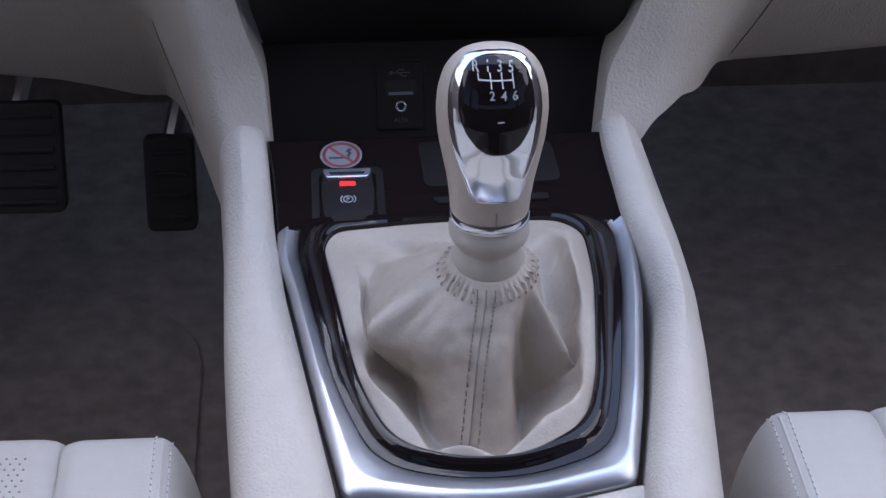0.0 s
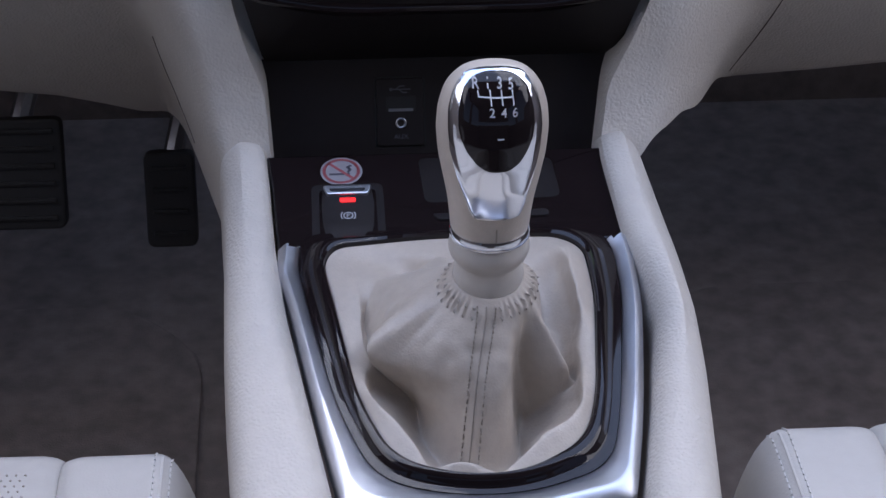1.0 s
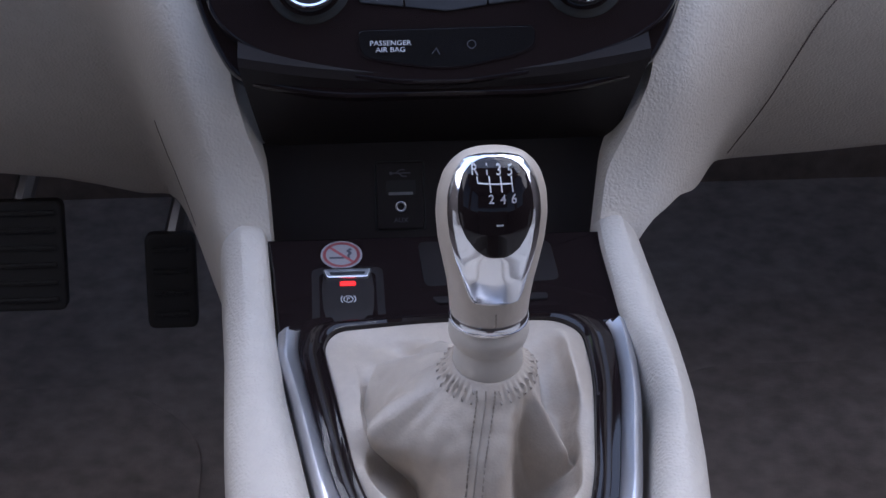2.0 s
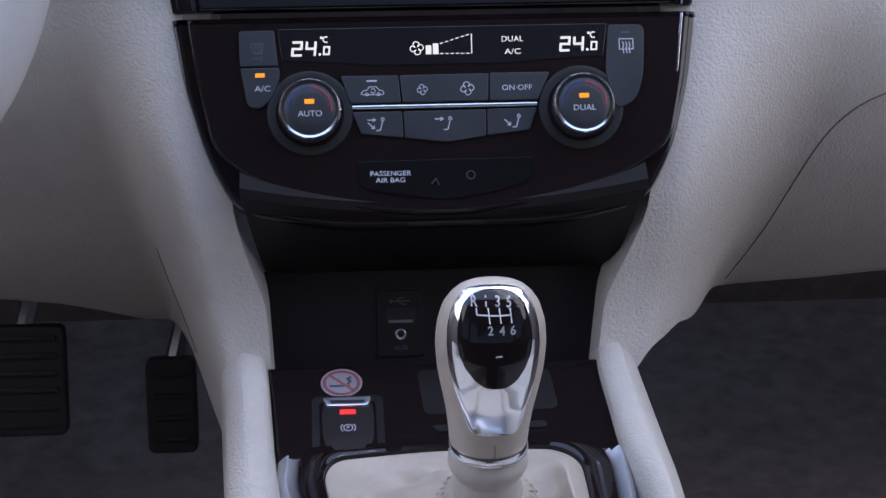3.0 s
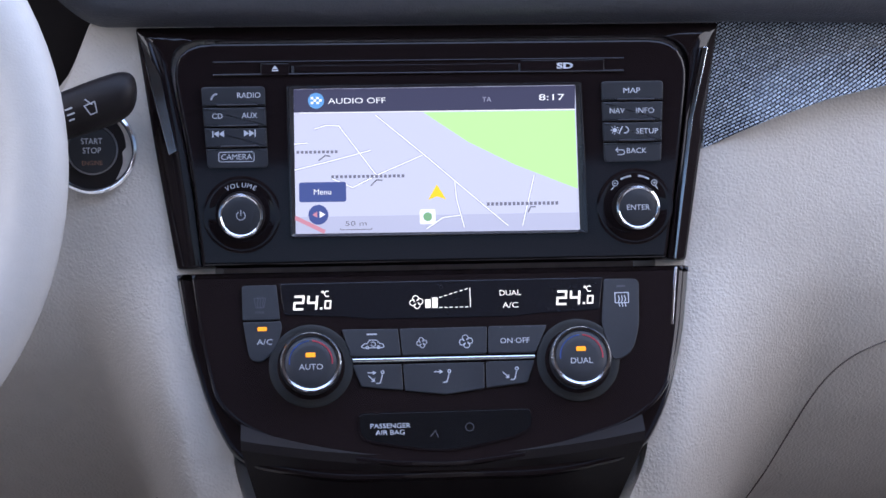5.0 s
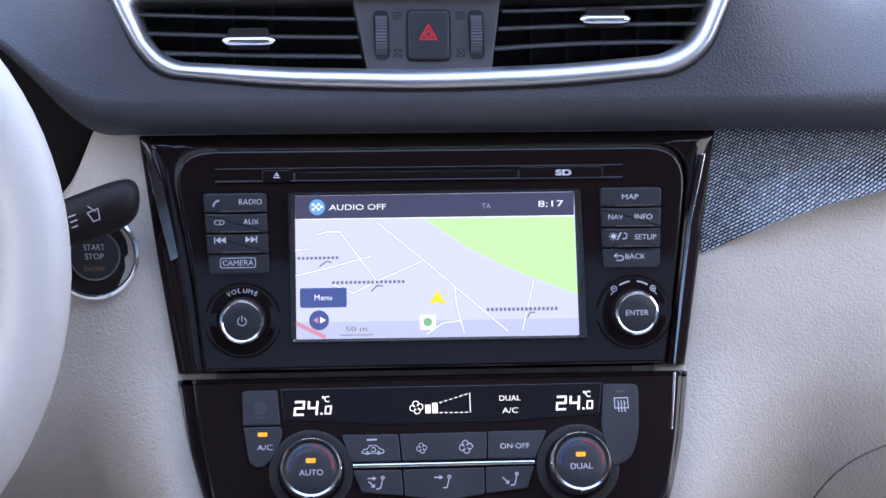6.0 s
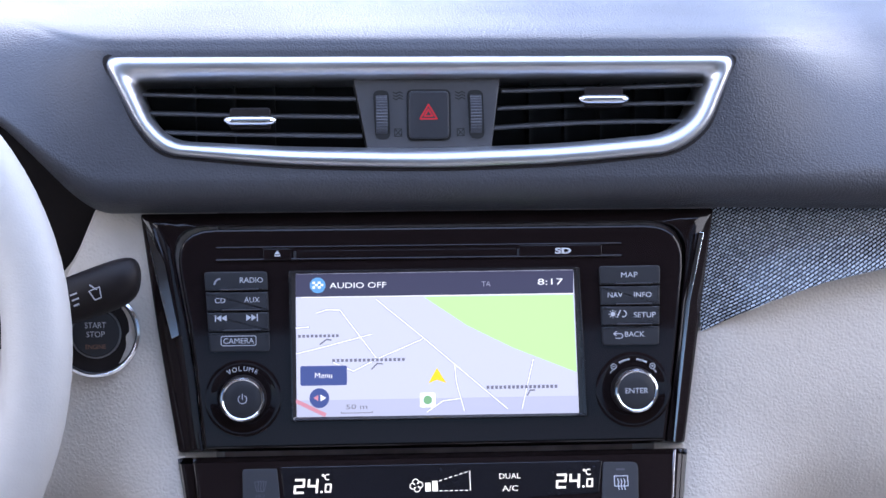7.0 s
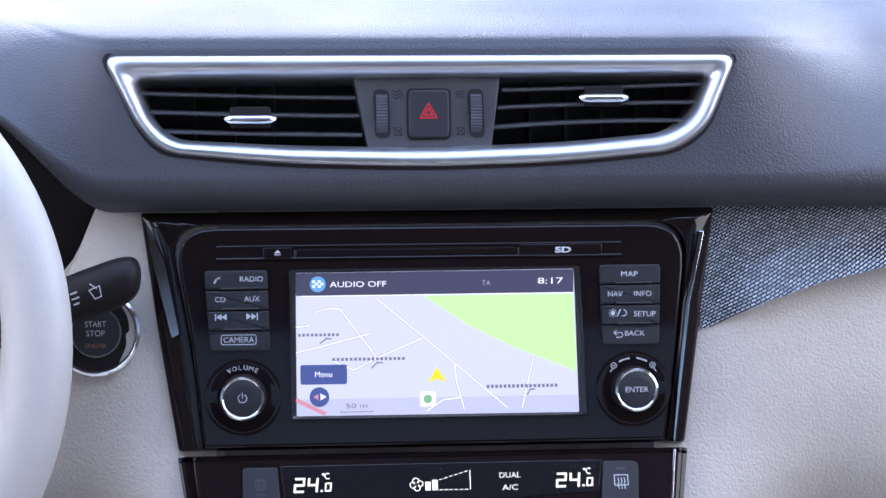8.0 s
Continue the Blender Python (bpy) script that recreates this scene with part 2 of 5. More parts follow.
UP = plane_frame(0.0, 0.65, 16)        # radio panel
LP = plane_frame(-0.0054, 0.631, 33)   # climate panel
AX = plane_frame(-0.037, 0.456, 25)    # socket wall
CP = plane_frame(-0.145, 0.441, 79.5)  # top of the console
VP = plane_frame(0.03, 0.80, 16)       # middle air vents

# ---- cabin shell ----


def box_mesh(x0, y0, z0, x1, y1, z1, bevel=0.0, seg=2):
    bm = bmesh.new()
    bmesh.ops.create_cube(bm, size=1.0)
    for q in bm.verts:
        q.co = Vector((x0 + (q.co.x + 0.5) * (x1 - x0), y0 + (q.co.y + 0.5) * (y1 - y0), z0 + (q.co.z + 0.5) * (z1 - z0)))
    if bevel:
        bmesh.ops.bevel(bm, geom=bm.edges[:], offset=bevel, segments=seg, profile=0.6, affect="EDGES")
    return bm


def shell():
    tagged(part("floor", box_mesh(-0.8, -2.0, 0.04, 0.8, 0.9, 0.1), CARPET), "dark brown carpeted floor of the cabin", "floor", kind="structure")
    tagged(part("wall_front", box_mesh(-0.8, 0.62, 0.1, 0.8, 0.66, 0.82), CARPET), "dark carpeted bulkhead behind the footwells", "wall", kind="structure")
    # Unseen doors, rear end and ceiling close the cabin and shape its light.
    for name, s in (("wall_left", -1), ("wall_right", 1)):
        a, b = sorted((s * 0.76, s * 0.8))
        tagged(part(name, merge(box_mesh(a, -2.0, 0.1, b, 0.62, 0.78), box_mesh(a, -2.0, 1.24, b, 0.1, 1.3), box_mesh(a, -1.25, 0.78, b, -1.15, 1.24)), LINING),
               "plain unseen door and pillars, dark brown for their reflections", "wall", kind="structure")
    tagged(part("wall_back", merge(box_mesh(-0.8, -2.04, 0.1, 0.8, -2.0, 0.95), box_mesh(-0.8, -2.04, 1.22, 0.8, -2.0, 1.3)), LINING),
           "plain unseen rear end of the cabin, dark brown for its reflections", "wall", kind="structure")
    tagged(part("ceiling", box_mesh(-0.8, -2.0, 1.3, 0.8, -0.49, 1.33), LINING), "unseen headliner over the seats, dark brown for its reflections", "ceiling", kind="structure")
    bm = bmesh.new()
    vs = [bm.verts.new(p) for p in ((-0.76, 0.64, 0.83), (0.76, 0.64, 0.83), (0.7, -0.48, 1.3), (-0.7, -0.48, 1.3))]
    bm.faces.new(vs)
    glass = bpy.data.materials.new("clear_glass")
    glass.use_nodes = True
    g = glass.node_tree.nodes["Principled BSDF"]
    g.inputs["Transmission Weight"].default_value, g.inputs["Roughness"].default_value, g.inputs["IOR"].default_value = 1.0, 0.0, 1.45
    screen = thicken(part("windscreen", bm, glass), 0.004)
    screen.visible_shadow = False
    tagged(screen, "clear raked windscreen over the dashboard", "windscreen", kind="structure")


shell()

# ---- lower dashboard, cream ----
Y_COL = [(0.34, -0.075), (0.40, -0.075), (0.43, -0.07), (0.48, -0.05), (0.53, -0.045), (0.56, -0.035), (0.60, -0.012), (0.631, 0.006), (0.70, 0.026), (0.78, 0.046)]
X_RIDGE = [(0.40, 0.113), (0.43, 0.117), (0.48, 0.127), (0.54, 0.138), (0.607, 0.152), (0.70, 0.172), (0.78, 0.19)]
X_IN_L = [(0.40, 0.093), (0.43, 0.094), (0.48, 0.097), (0.505, 0.106), (0.53, 0.112), (0.56, 0.116), (0.60, 0.121), (0.78, 0.125)]
X_IN_R = [(0.40, 0.083), (0.43, 0.083), (0.48, 0.090), (0.505, 0.102), (0.53, 0.112), (0.56, 0.116), (0.60, 0.121), (0.78, 0.125)]
LOW_L = [(0.09, 0.385), (0.12, 0.39), (0.13, 0.395), (0.1411, 0.392), (0.1615, 0.3765), (0.1827, 0.3766), (0.2065, 0.3877), (0.2336, 0.3984), (0.2679, 0.4043), (0.7, 0.4143)]
LOW_R = [(0.08, 0.42), (0.1, 0.432), (0.1154, 0.4528), (0.1347, 0.4577), (0.1683, 0.4256), (0.195, 0.399), (0.2351, 0.403), (0.2973, 0.408), (0.7, 0.418)]
Y_KNEE = [(0.34, 0.15), (0.38, 0.122), (0.42, 0.094), (0.46, 0.070), (0.52, 0.042), (0.57, 0.025), (0.61, 0.019), (0.65, 0.024), (0.70, 0.040), (0.78, 0.072)]
TOP_L = [(0.09, 0.757), (0.186, 0.757), (0.2, 0.725), (0.22, 0.7), (0.26, 0.68), (0.7, 0.68)]
TOP_R = [(0.08, 0.688), (0.154, 0.691), (0.186, 0.706), (0.257, 0.722), (0.4, 0.743), (0.7, 0.76)]


def cream_y(ax, z, left):
    """Depth of the cream lower dash at a distance ax from the middle."""
    d = ax - soft_at(z, X_RIDGE) + (0.004 if left else 0.012)
    w = smoothstep(0.0, 0.06 if left else 0.1, d)
    y0, y1 = soft_at(z, Y_COL), soft_at(z, Y_KNEE)
    y1 += 0.06 * max(0.0, ax - 0.25)
    return y0 + (y1 - y0) * w


def cream_side(left):
    s = -1 if left else 1
    low, top, xin = (LOW_L, TOP_L, X_IN_L) if left else (LOW_R, TOP_R, X_IN_R)
    nu, nv = 90, 60
    rows = []
    for j in range(nv + 1):
        v = j / nv
        row = []
        for i in range(nu + 1):
            u = i / nu
            ax = 0.1 + 0.55 * u ** 1.7
            for _ in range(4):
                z0, z1 = soft_at(ax, low, 0.006), curve_at(ax, top)
                z = z0 + (z1 - z0) * v
                x0 = soft_at(z, xin, 0.01)
                ax = x0 + (0.66 - x0) * u ** 1.7
            row.append((s * ax, cream_y(ax, z, left), z))
        first = row[0]
        rows.append([(first[0] - s * 0.001, first[1] + 0.07, first[2]), (first[0] - s * 0.0005, first[1] + 0.006, first[2])] + row)
    under = [(x, y + 0.008, z - 0.003) for x, y, z in rows[0]]
    under2 = [(x, y + 0.2, z - 0.0) for x, y, z in rows[0]]
    over = [(x, y + 0.02, z + 0.002) for x, y, z in rows[-1]]
    return rings_mesh([under2, under] + rows + [over], closed=False)


def eased(points, turns=3):
    """Corner cutting: rounds a polyline and keeps its ends."""
    pts = [Vector(p) for p in points]
    for _ in range(turns):
        cut = [pts[0]]
        for p, q in zip(pts, pts[1:]):
            cut += [p.lerp(q, 0.25), p.lerp(q, 0.75)]
        pts = cut + [pts[-1]]
    return [tuple(p) for p in pts]


def groove(points, left, r=0.0011):
    """Narrow dark parting line laid into the cream skin."""
    s = -1 if left else 1
    path = []
    for (a, za), (b, zb) in zip(points, points[1:]):
        for k in range(10):
            t = k / 10
            x, z = a + (b - a) * t, za + (zb - za) * t
            path.append((s * x, cream_y(x, z, left) - 0.0002, z))
    return tube(path, r, 6)


dash_l = thing("lower_dash", pose(0, 0, 0), "cream soft vinyl knee panel on the driver's side of the stack", "dashboard panel")
part("skin", cream_side(True), CREAM, dash_l)
part("parting_line", groove([(0.1629, 0.4733), (0.1582, 0.4437), (0.1506, 0.42), (0.1411, 0.4107)], True, 0.0005), GROOVE, dash_l, "thin dark parting line")
dash_r = thing("lower_dash", pose(0, 0, 0), "cream soft vinyl panel on the passenger's side with glovebox joint", "dashboard panel")
part("skin", cream_side(False), CREAM, dash_r)
SEAM_R = [(0.1947, 0.4084), (0.2026, 0.4328), (0.2105, 0.4617), (0.2176, 0.492), (0.2278, 0.5317), (0.2437, 0.557), (0.2645, 0.5683), (0.3, 0.5803), (0.4, 0.5983), (0.6, 0.6083)]
part("glovebox_joint", groove(eased(SEAM_R), False, 0.0005), GROOVE, dash_r, "thin dark parting line of the glovebox lid")

# ---- upper dashboard ----
MID_ROWS = [(0.06, 0.7555), (0.036, 0.757), (0.0265, 0.7615), (0.019, 0.7685), (0.0162, 0.7775), (0.0187, 0.788), (0.0287, 0.824), (0.0338, 0.842), (0.0362, 0.8485),
            (0.0435, 0.8535), (0.08, 0.857), (0.2, 0.86), (0.55, 0.85), (0.63, 0.842)]
END_ROWS = [(0.07, 0.752), (0.042, 0.7535), (0.031, 0.758), (0.022, 0.766), (0.0195, 0.776), (0.027, 0.788), (0.06, 0.814), (0.088, 0.828), (0.115, 0.837),
            (0.14, 0.843), (0.18, 0.848), (0.26, 0.853), (0.55, 0.85), (0.63, 0.842)]


V_OUT = [(-178.5, 43), (-160, 5), (-147, -9.5), (-83, -15.8), (-5, -18), (70, -16), (130, -10.5), (148, 2), (165, 42.5)]
V_IN = [(-161, 30.6), (-152.5, 9), (-140, -1.6), (-83, -5.0), (-5, -6.8), (70, -4.4), (124, 0.4), (139.5, 9), (149.5, 31.6)]
V_RAD = [9, 18, 22, 25, 25, 25, 22, 18, 9]
o_ring, i_ring = rpoly(V_OUT, V_RAD, 7), rpoly(V_IN, [5, 9, 14, 20, 20, 20, 14, 9, 5], 7)


def inside(x, y, poly):
    hit = False
    for (xa, ya), (xb, yb) in zip(poly, poly[1:] + poly[:1]):
        if (ya > y) != (yb > y) and x < xa + (y - ya) / (yb - ya) * (xb - xa):
            hit = not hit
    return hit


def dash_pad():
    """Soft top swept across the car, with a hole cut for the middle air vents."""
    xs = [-0.7 + 0.03 * i for i in range(13)] + [-0.32 + 0.004 * i for i in range(166)] + [0.36 + 0.03 * i for i in range(12)]
    sections = []
    for x in xs:
        h = smoothstep(-0.265, -0.172, x) * (1 - smoothstep(0.16, 0.275, x))
        lift = 0.07 * smoothstep(-0.175, -0.26, x)
        back = 0.035 * smoothstep(0.17, 0.7, abs(x))
        pts = []
        for k, ((ya, za), (yb, zb)) in enumerate(zip(MID_ROWS, END_ROWS)):
            up = lift * max(0.0, 1 - k / 11)
            pts.append(Vector((x, yb + (ya - yb) * h + 0.35 * up + back, zb + (za - zb) * h + up)))
        fine = []
        for i in range(len(pts) - 1):
            p0, p1, p2, p3 = pts[max(i - 1, 0)], pts[i], pts[i + 1], pts[min(i + 2, len(pts) - 1)]
            n = 8 if 3 <= i <= 6 else 4
            for j in range(n):
                t = j / n
                fine.append(tuple(0.5 * ((2 * p1) + (p2 - p0) * t + (2 * p0 - 5 * p1 + 4 * p2 - p3) * t * t + (3 * p1 - p0 - 3 * p2 + p3) * t ** 3)))
        sections.append(fine + [tuple(pts[-1])])
    bm = rings_mesh(sections, closed=False)
    hole = [(a[0] + (b[0] - a[0]) * 0.3, a[1] + (b[1] - a[1]) * 0.3) for a, b in zip(o_ring, i_ring)]
    to_vent = VP.inverted()
    gone = []
    for f in bm.faces:
        c = to_vent @ f.calc_center_median()
        if abs(c.z) < 0.02 and inside(c.x, c.y, hole):
            gone.append(f)
    bmesh.ops.delete(bm, geom=gone, context="FACES")
    return bm


pad = thing("dash_top", pose(0, 0, 0), "charcoal grained soft-touch dashboard top over the stack", "dashboard")
part("skin", dash_pad(), PAD, pad)


def trim_strip():
    """Woven-look decor strip between the dashboard top and the cream panel."""
    low = [(0.149, 0.689), (0.156, 0.6915), (0.17, 0.699), (0.186, 0.7065), (0.22, 0.716), (0.257, 0.7225), (0.33, 0.734), (0.4, 0.7435), (0.66, 0.759)]
    rows = []
    for k in range(15):
        t = max(0.0, (k - 1) / 13)
        row = []
        for i in range(61):
            x = 0.149 + 0.51 * (i / 60) ** 1.3
            z0, z1 = curve_at(x, low), 0.7555 + (x - 0.16) * 0.07
            z = z0 + (z1 - z0) * t
            shelf = 0.013 * (1 - smoothstep(-0.1, 0.5, t)) * smoothstep(0.15, 0.19, x)
            row.append((x, 0.022 + (z - 0.69) * 0.3 + (x - 0.15) * 0.1 - shelf + (0.006 if k == 0 else 0), z))
        rows.append(row)
    return rings_mesh(rows, closed=False)


def weave_material():
    m = mat("woven_grey_film", (0.05, 0.055, 0.065), 0.25, vary=0.0)
    n, l = m.node_tree.nodes, m.node_tree.links
    b = n["Principled BSDF"]
    tc = n.new("ShaderNodeTexCoord")
    mp = n.new("ShaderNodeMapping")
    mp.inputs["Rotation"].default_value = (0, radians(28), 0)
    mp.inputs["Scale"].default_value = (480, 0.0, 480)
    l.new(tc.outputs["Object"], mp.inputs["Vector"])
    br = n.new("ShaderNodeTexBrick")
    br.inputs["Scale"].default_value = 1.0
    br.inputs["Brick Width"].default_value, br.inputs["Row Height"].default_value = 1.5, 0.75
    br.inputs["Mortar Size"].default_value, br.inputs["Mortar Smooth"].default_value = 0.22, 0.5
    br.inputs["Color1"].default_value, br.inputs["Color2"].default_value, br.inputs["Mortar"].default_value = (0.5, 0.55, 0.63, 1), (0.26, 0.29, 0.34, 1), (0.006, 0.006, 0.008, 1)
    sw = n.new("ShaderNodeSeparateXYZ")
    cb = n.new("ShaderNodeCombineXYZ")
    l.new(mp.outputs["Vector"], sw.inputs["Vector"])
    l.new(sw.outputs["X"], cb.inputs["X"])
    l.new(sw.outputs["Z"], cb.inputs["Y"])
    l.new(cb.outputs["Vector"], br.inputs["Vector"])
    l.new(br.outputs["Color"], b.inputs["Base Color"])
    bp = n.new("ShaderNodeBump")
    bp.inputs["Strength"].default_value, bp.inputs["Distance"].default_value = 0.6, 0.0005
    bp.invert = True
    l.new(br.outputs["Fac"], bp.inputs["Height"])
    l.new(bp.outputs["Normal"], b.inputs["Normal"])
    return m


strip = thing("decor_strip", pose(0, 0, 0), "grey woven-pattern decor strip under the dashboard top", "trim")
part("skin", trim_strip(), weave_material(), strip)

cluster = thing("instrument_binnacle", pose(0, 0, 0), "black instrument binnacle behind the steering wheel", "instrument panel")
part("housing", box_mesh(-0.62, 0.07, 0.66, -0.17, 0.2, 0.84, 0.02), DARK, cluster)

# ---- middle air vents ----
vent = thing("air_vent", VP, "twin middle air vent with satin silver surround in the dashboard", "air vent")
part("surround", ring_plate(o_ring, i_ring, [(0.0, -8), (0.0, 7.2), (0.03, 8.8), (0.1, 10.2), (0.22, 11.2), (0.4, 11.4), (0.6, 10.4), (0.78, 8.2), (0.9, 5.6), (0.97, 3.2), (1.0, 1.0), (1.02, -6), (1.02, -34)]),
     SATIN, vent, "satin silver surround")
bm = plate(rpoly([(-165, 36), (-150, -6), (-5, -12), (140, -6), (155, 36)], 4, 3), -44, -42)
part("duct", bm, CAVITY, vent)
part("surround_gap", ring_plate([(x * 1.013, y + (y - 0.012) * 0.06) for x, y in o_ring], o_ring, [(0, 5.5), (0, 7.7), (0.5, 7.9), (1, 7.6), (1, 4)]), DARK, vent, "thin dark shadow gap")


def vent_slat(u0, v0, u1, v1, droop):
    """One curved air-guide blade between two ends."""
    rows = []
    for k in range(17):
        t = k / 16
        u, v = u0 + (u1 - u0) * t, v0 + (v1 - v0) * t + droop * 4 * t * (1 - t)
        rows.append([(u * MM, (v + dv) * MM, w * MM) for dv, w in ((-0.9, -1.2), (-0.3, 0), (0.6, 0), (1.1, -1.2), (3.2, -16), (2.4, -16))])
    return rings_mesh(rows, cap0=True, cap1=True)


for q in ((-160, 23.6, -43, 20.4, -0.4), (-154, 13.3, -41.5, 10.6, -0.4), (-147, 2.8, -40, 0.2, -0.3),
          (36.5, 24.2, 149, 27.2, -0.2), (34, 14.6, 146, 17.0, 0.6), (32, 3.9, 138, 6.9, 1.2)):
    part("slat", vent_slat(*q), GREYP, vent)
for side, us in ((0, (-132, -110, -88, -66)), (1, (55, 75, 95, 115, 132))):
    for u in us:
        part("rear_blade", plate(rect(u - 0.7, -7, u + 0.7, 33), -41, -26), CAVITY, vent)
for u0, u1, v in ((-114.3, -86.3, 9.6), (78.5, 106, 20.0)):
    tab = part("vent_tab", plate(rect(u0 + 3, v - 5, u1 - 3, v + 6.5, 2), -14, 1.5, 0.8), DARK, vent)
    rows = []
    for k in range(13):
        t = k / 12
        e = 1 - (2 * t - 1) ** 8
        rows.append([((u0 + (u1 - u0) * t) * MM, (v + (-0.6 + 2.8 * math.sin(a)) * (0.3 + 0.7 * e)) * MM, (2.5 + 3.2 * math.cos(a) * e) * MM) for a in np.linspace(0, 2 * math.pi, 14)[:-1]])
    part("chrome_grip", rings_mesh(rows, cap0=True, cap1=True), CHROME, tab, "chrome grip bar")
mid = part("switch_plate", plate(rpoly([(-44.3, 31), (-37, -6.6), (30.3, -6.3), (35.3, 31.2)], 1.0, 2), -30, 1.0, 0.6), GREYP, vent, "dark grey switch plate")
part("hazard_button", plate(rect(-14.8, -1.6, 7.2, 24.4, 3), 0, 3.2, 0.9), KEY, mid, "square black hazard switch")
part("hazard_gap", ring_plate(rect(-15.8, -2.6, 8.2, 25.4, 3.4), rect(-14.6, -1.4, 7.0, 24.2, 3), [(0, 0.9), (0, 1.25), (1, 1.25), (1, 0.9)]), CAVITY, mid)
part("hazard_symbol", strokes([[(-8.6, 9.2), (0.6, 9.2), (-4, 17), (-8.6, 9.2)], [(-6.2, 10.7), (-1.8, 10.7), (-4, 14.4), (-6.2, 10.7)]], 0.75, 3.35, 0.2), glow("hazard_red", (0.7, 0.05, 0.07), 0.55), mid, "red warning triangle")
for u in (-29.3, 21.9):
    part("wheel_slot", plate(rpoly([(u - 4.6, 25), (u + 4.0, 25), (u + 4.6, -1.6), (u - 3.6, -1.6)], 3.5, 4), 0.6, 1.3), CAVITY, mid)
    prof = []
    n = 40
    for k in range(n + 1):
        a = -1.25 + 2.5 * k / n
        notch = 0.45 if k % 2 else 0.0
        prof.append([((u + du) * MM, (11.8 + (13.4 - notch * abs(1 - abs(du) / 4)) * math.sin(a)) * MM, (-5.5 + (11 - notch) * math.cos(a)) * MM) for du in (-3.1, -2.6, 2.6, 3.1)])
    part("thumb_wheel", rings_mesh(prof, closed=False), PAD, mid, "ribbed thumb wheel")
for u in (-20.5, 13.5):
    part("airflow_mark", strokes([[(u - 2.6, v), (u - 0.8, v - 0.9), (u + 0.8, v + 0.2), (u + 2.6, v - 0.7)] for v in (24.0, 22.4, 20.8)], 0.55, 1.15), CAVITY, mid)
    part("closed_mark", strokes([[(u - 1.9, 0), (u + 1.9, 0), (u + 1.9, 4), (u - 1.9, 4), (u - 1.9, 0), (u + 1.9, 4)], [(u - 1.9, 4), (u + 1.9, 0)]], 0.4, 1.15), CAVITY, mid)

# ---- radio and navigation unit ----
unit = thing("head_unit", UP, "piano black navigation unit with lit colour touchscreen", "car radio")
U_OUT = [(-161.5, 112.5), (-153, 50), (-142, -18.5), (138.5, -18.5), (148, 50), (157, 112.5)]
U_IN = [(-146, 105), (-134, 40), (-128.5, -17), (127, -17), (134.5, 40), (141.5, 105)]
part("bezel", ring_plate(rpoly(U_OUT, [2, 20, 2, 2, 20, 2], 6), rpoly(U_IN, [22, 20, 1, 1, 20, 22], 6), [(0, -30), (0, -8.6), (0.05, -7.4), (0.5, -4.6), (0.92, -2.0), (0.98, -2.2), (1.0, -4), (1.0, -16)]), PIANO, unit)
face_pts = rpoly([(-144, 103.5), (-133, 40), (-127.7, -16.5), (126.2, -16.5), (133.5, 40), (139.5, 103.5)], [24, 20, 1, 1, 20, 24], 6)
part("faceplate", plate(face_pts, -20, 0.0, 1.5), PIANO, unit, "glossy black faceplate")
# Added chrome slivers stand in for bright reflections on the gloss black sides.
for s, pts in ((-1, [(-158.5, 106), (-148, 86), (-140.5, 46), (-144.5, 44), (-153, 80)]), (1, [(149.5, 99), (141.0, 60), (131.6, -17), (130.4, -17), (138.6, 60), (146.8, 99)])):
    part("edge_reflection", plate(rpoly(pts, 0.6, 2), -3.5, 0.6, 0.3), CHROME, unit, "slim chrome strip in place of a reflection on the gloss edge")
part("disc_slot", plate(rect(-75, 87.6, 44, 91.2, 0.8), 0.0, 0.4, 0.2), PIANO, unit)
part("slot_line", tube([(-0.12, 0.0934, 0.0002), (0.103, 0.0934, 0.0002)], 0.0005, 8), PIANO, unit)
part("slot_lip", tube([(-0.12, 0.0866, 0.0006), (0.103, 0.0866, 0.0006)], 0.0007, 8), PIANO, unit)
ej = part("eject_button", plate(rect(-94.5, 86, -79.0, 92.6, 0.8), 0, 1.4, 0.5), PIANO, unit)
part("eject_mark", merge(plate([(-88.4 * MM, 89.4 * MM), (-85 * MM, 89.4 * MM), (-86.7 * MM, 91.4 * MM)], 1.3, 1.5), plate(rect(-88.4, 88.3, -85, 88.9), 1.3, 1.5)), PRINT, ej)
sd = part("card_door", plate(rect(46, 86.4, 92, 92.8, 0.6), 0, 1.2, 0.4), PIANO, unit)
part("card_mark", lettering("SD", 70.3, 89.6, 3.0, 1.3, width=9, bold=0.18), PRINT, sd)
for u in (-77, 46):
    part("door_notch", plate(rect(u - 1.0, 86.6, u + 0.6, 91.0, 0.5), 0, 0.8, 0.3), KEY, unit)

scr = part("screen", plate(rpoly([(-77.2, 0.4), (78, 0), (76, 79), (-77, 78.5)], 0.5, 2), 0.2, 1.0), SCR_BG, unit, "lit map display")
part("screen_frame", ring_plate(rpoly([(-80.8, 80.4), (-80.4, -2.0), (83.0, -2.0), (79.2, 80.6)], 1.5, 4), rpoly([(-77.2, 78.6), (-77.4, 0.4), (78.1, 0.0), (76.1, 79.0)], 0.6, 4),
                                [(0, 0), (0.0, 1.8), (0.15, 2.6), (0.4, 2.7), (1, 1.0)]), mat("black_screen_bezel", (0.02, 0.02, 0.022), 0.12, vary=0.05, vscale=30, coat=0.5), unit)
SW = 1.05
part("header_bar", plate(rpoly([(-77, 66), (75.7, 66), (76, 78.8), (-77, 78.4)], 0.1, 1), 0.9, SW + 0.05), SCR_HDR, scr)
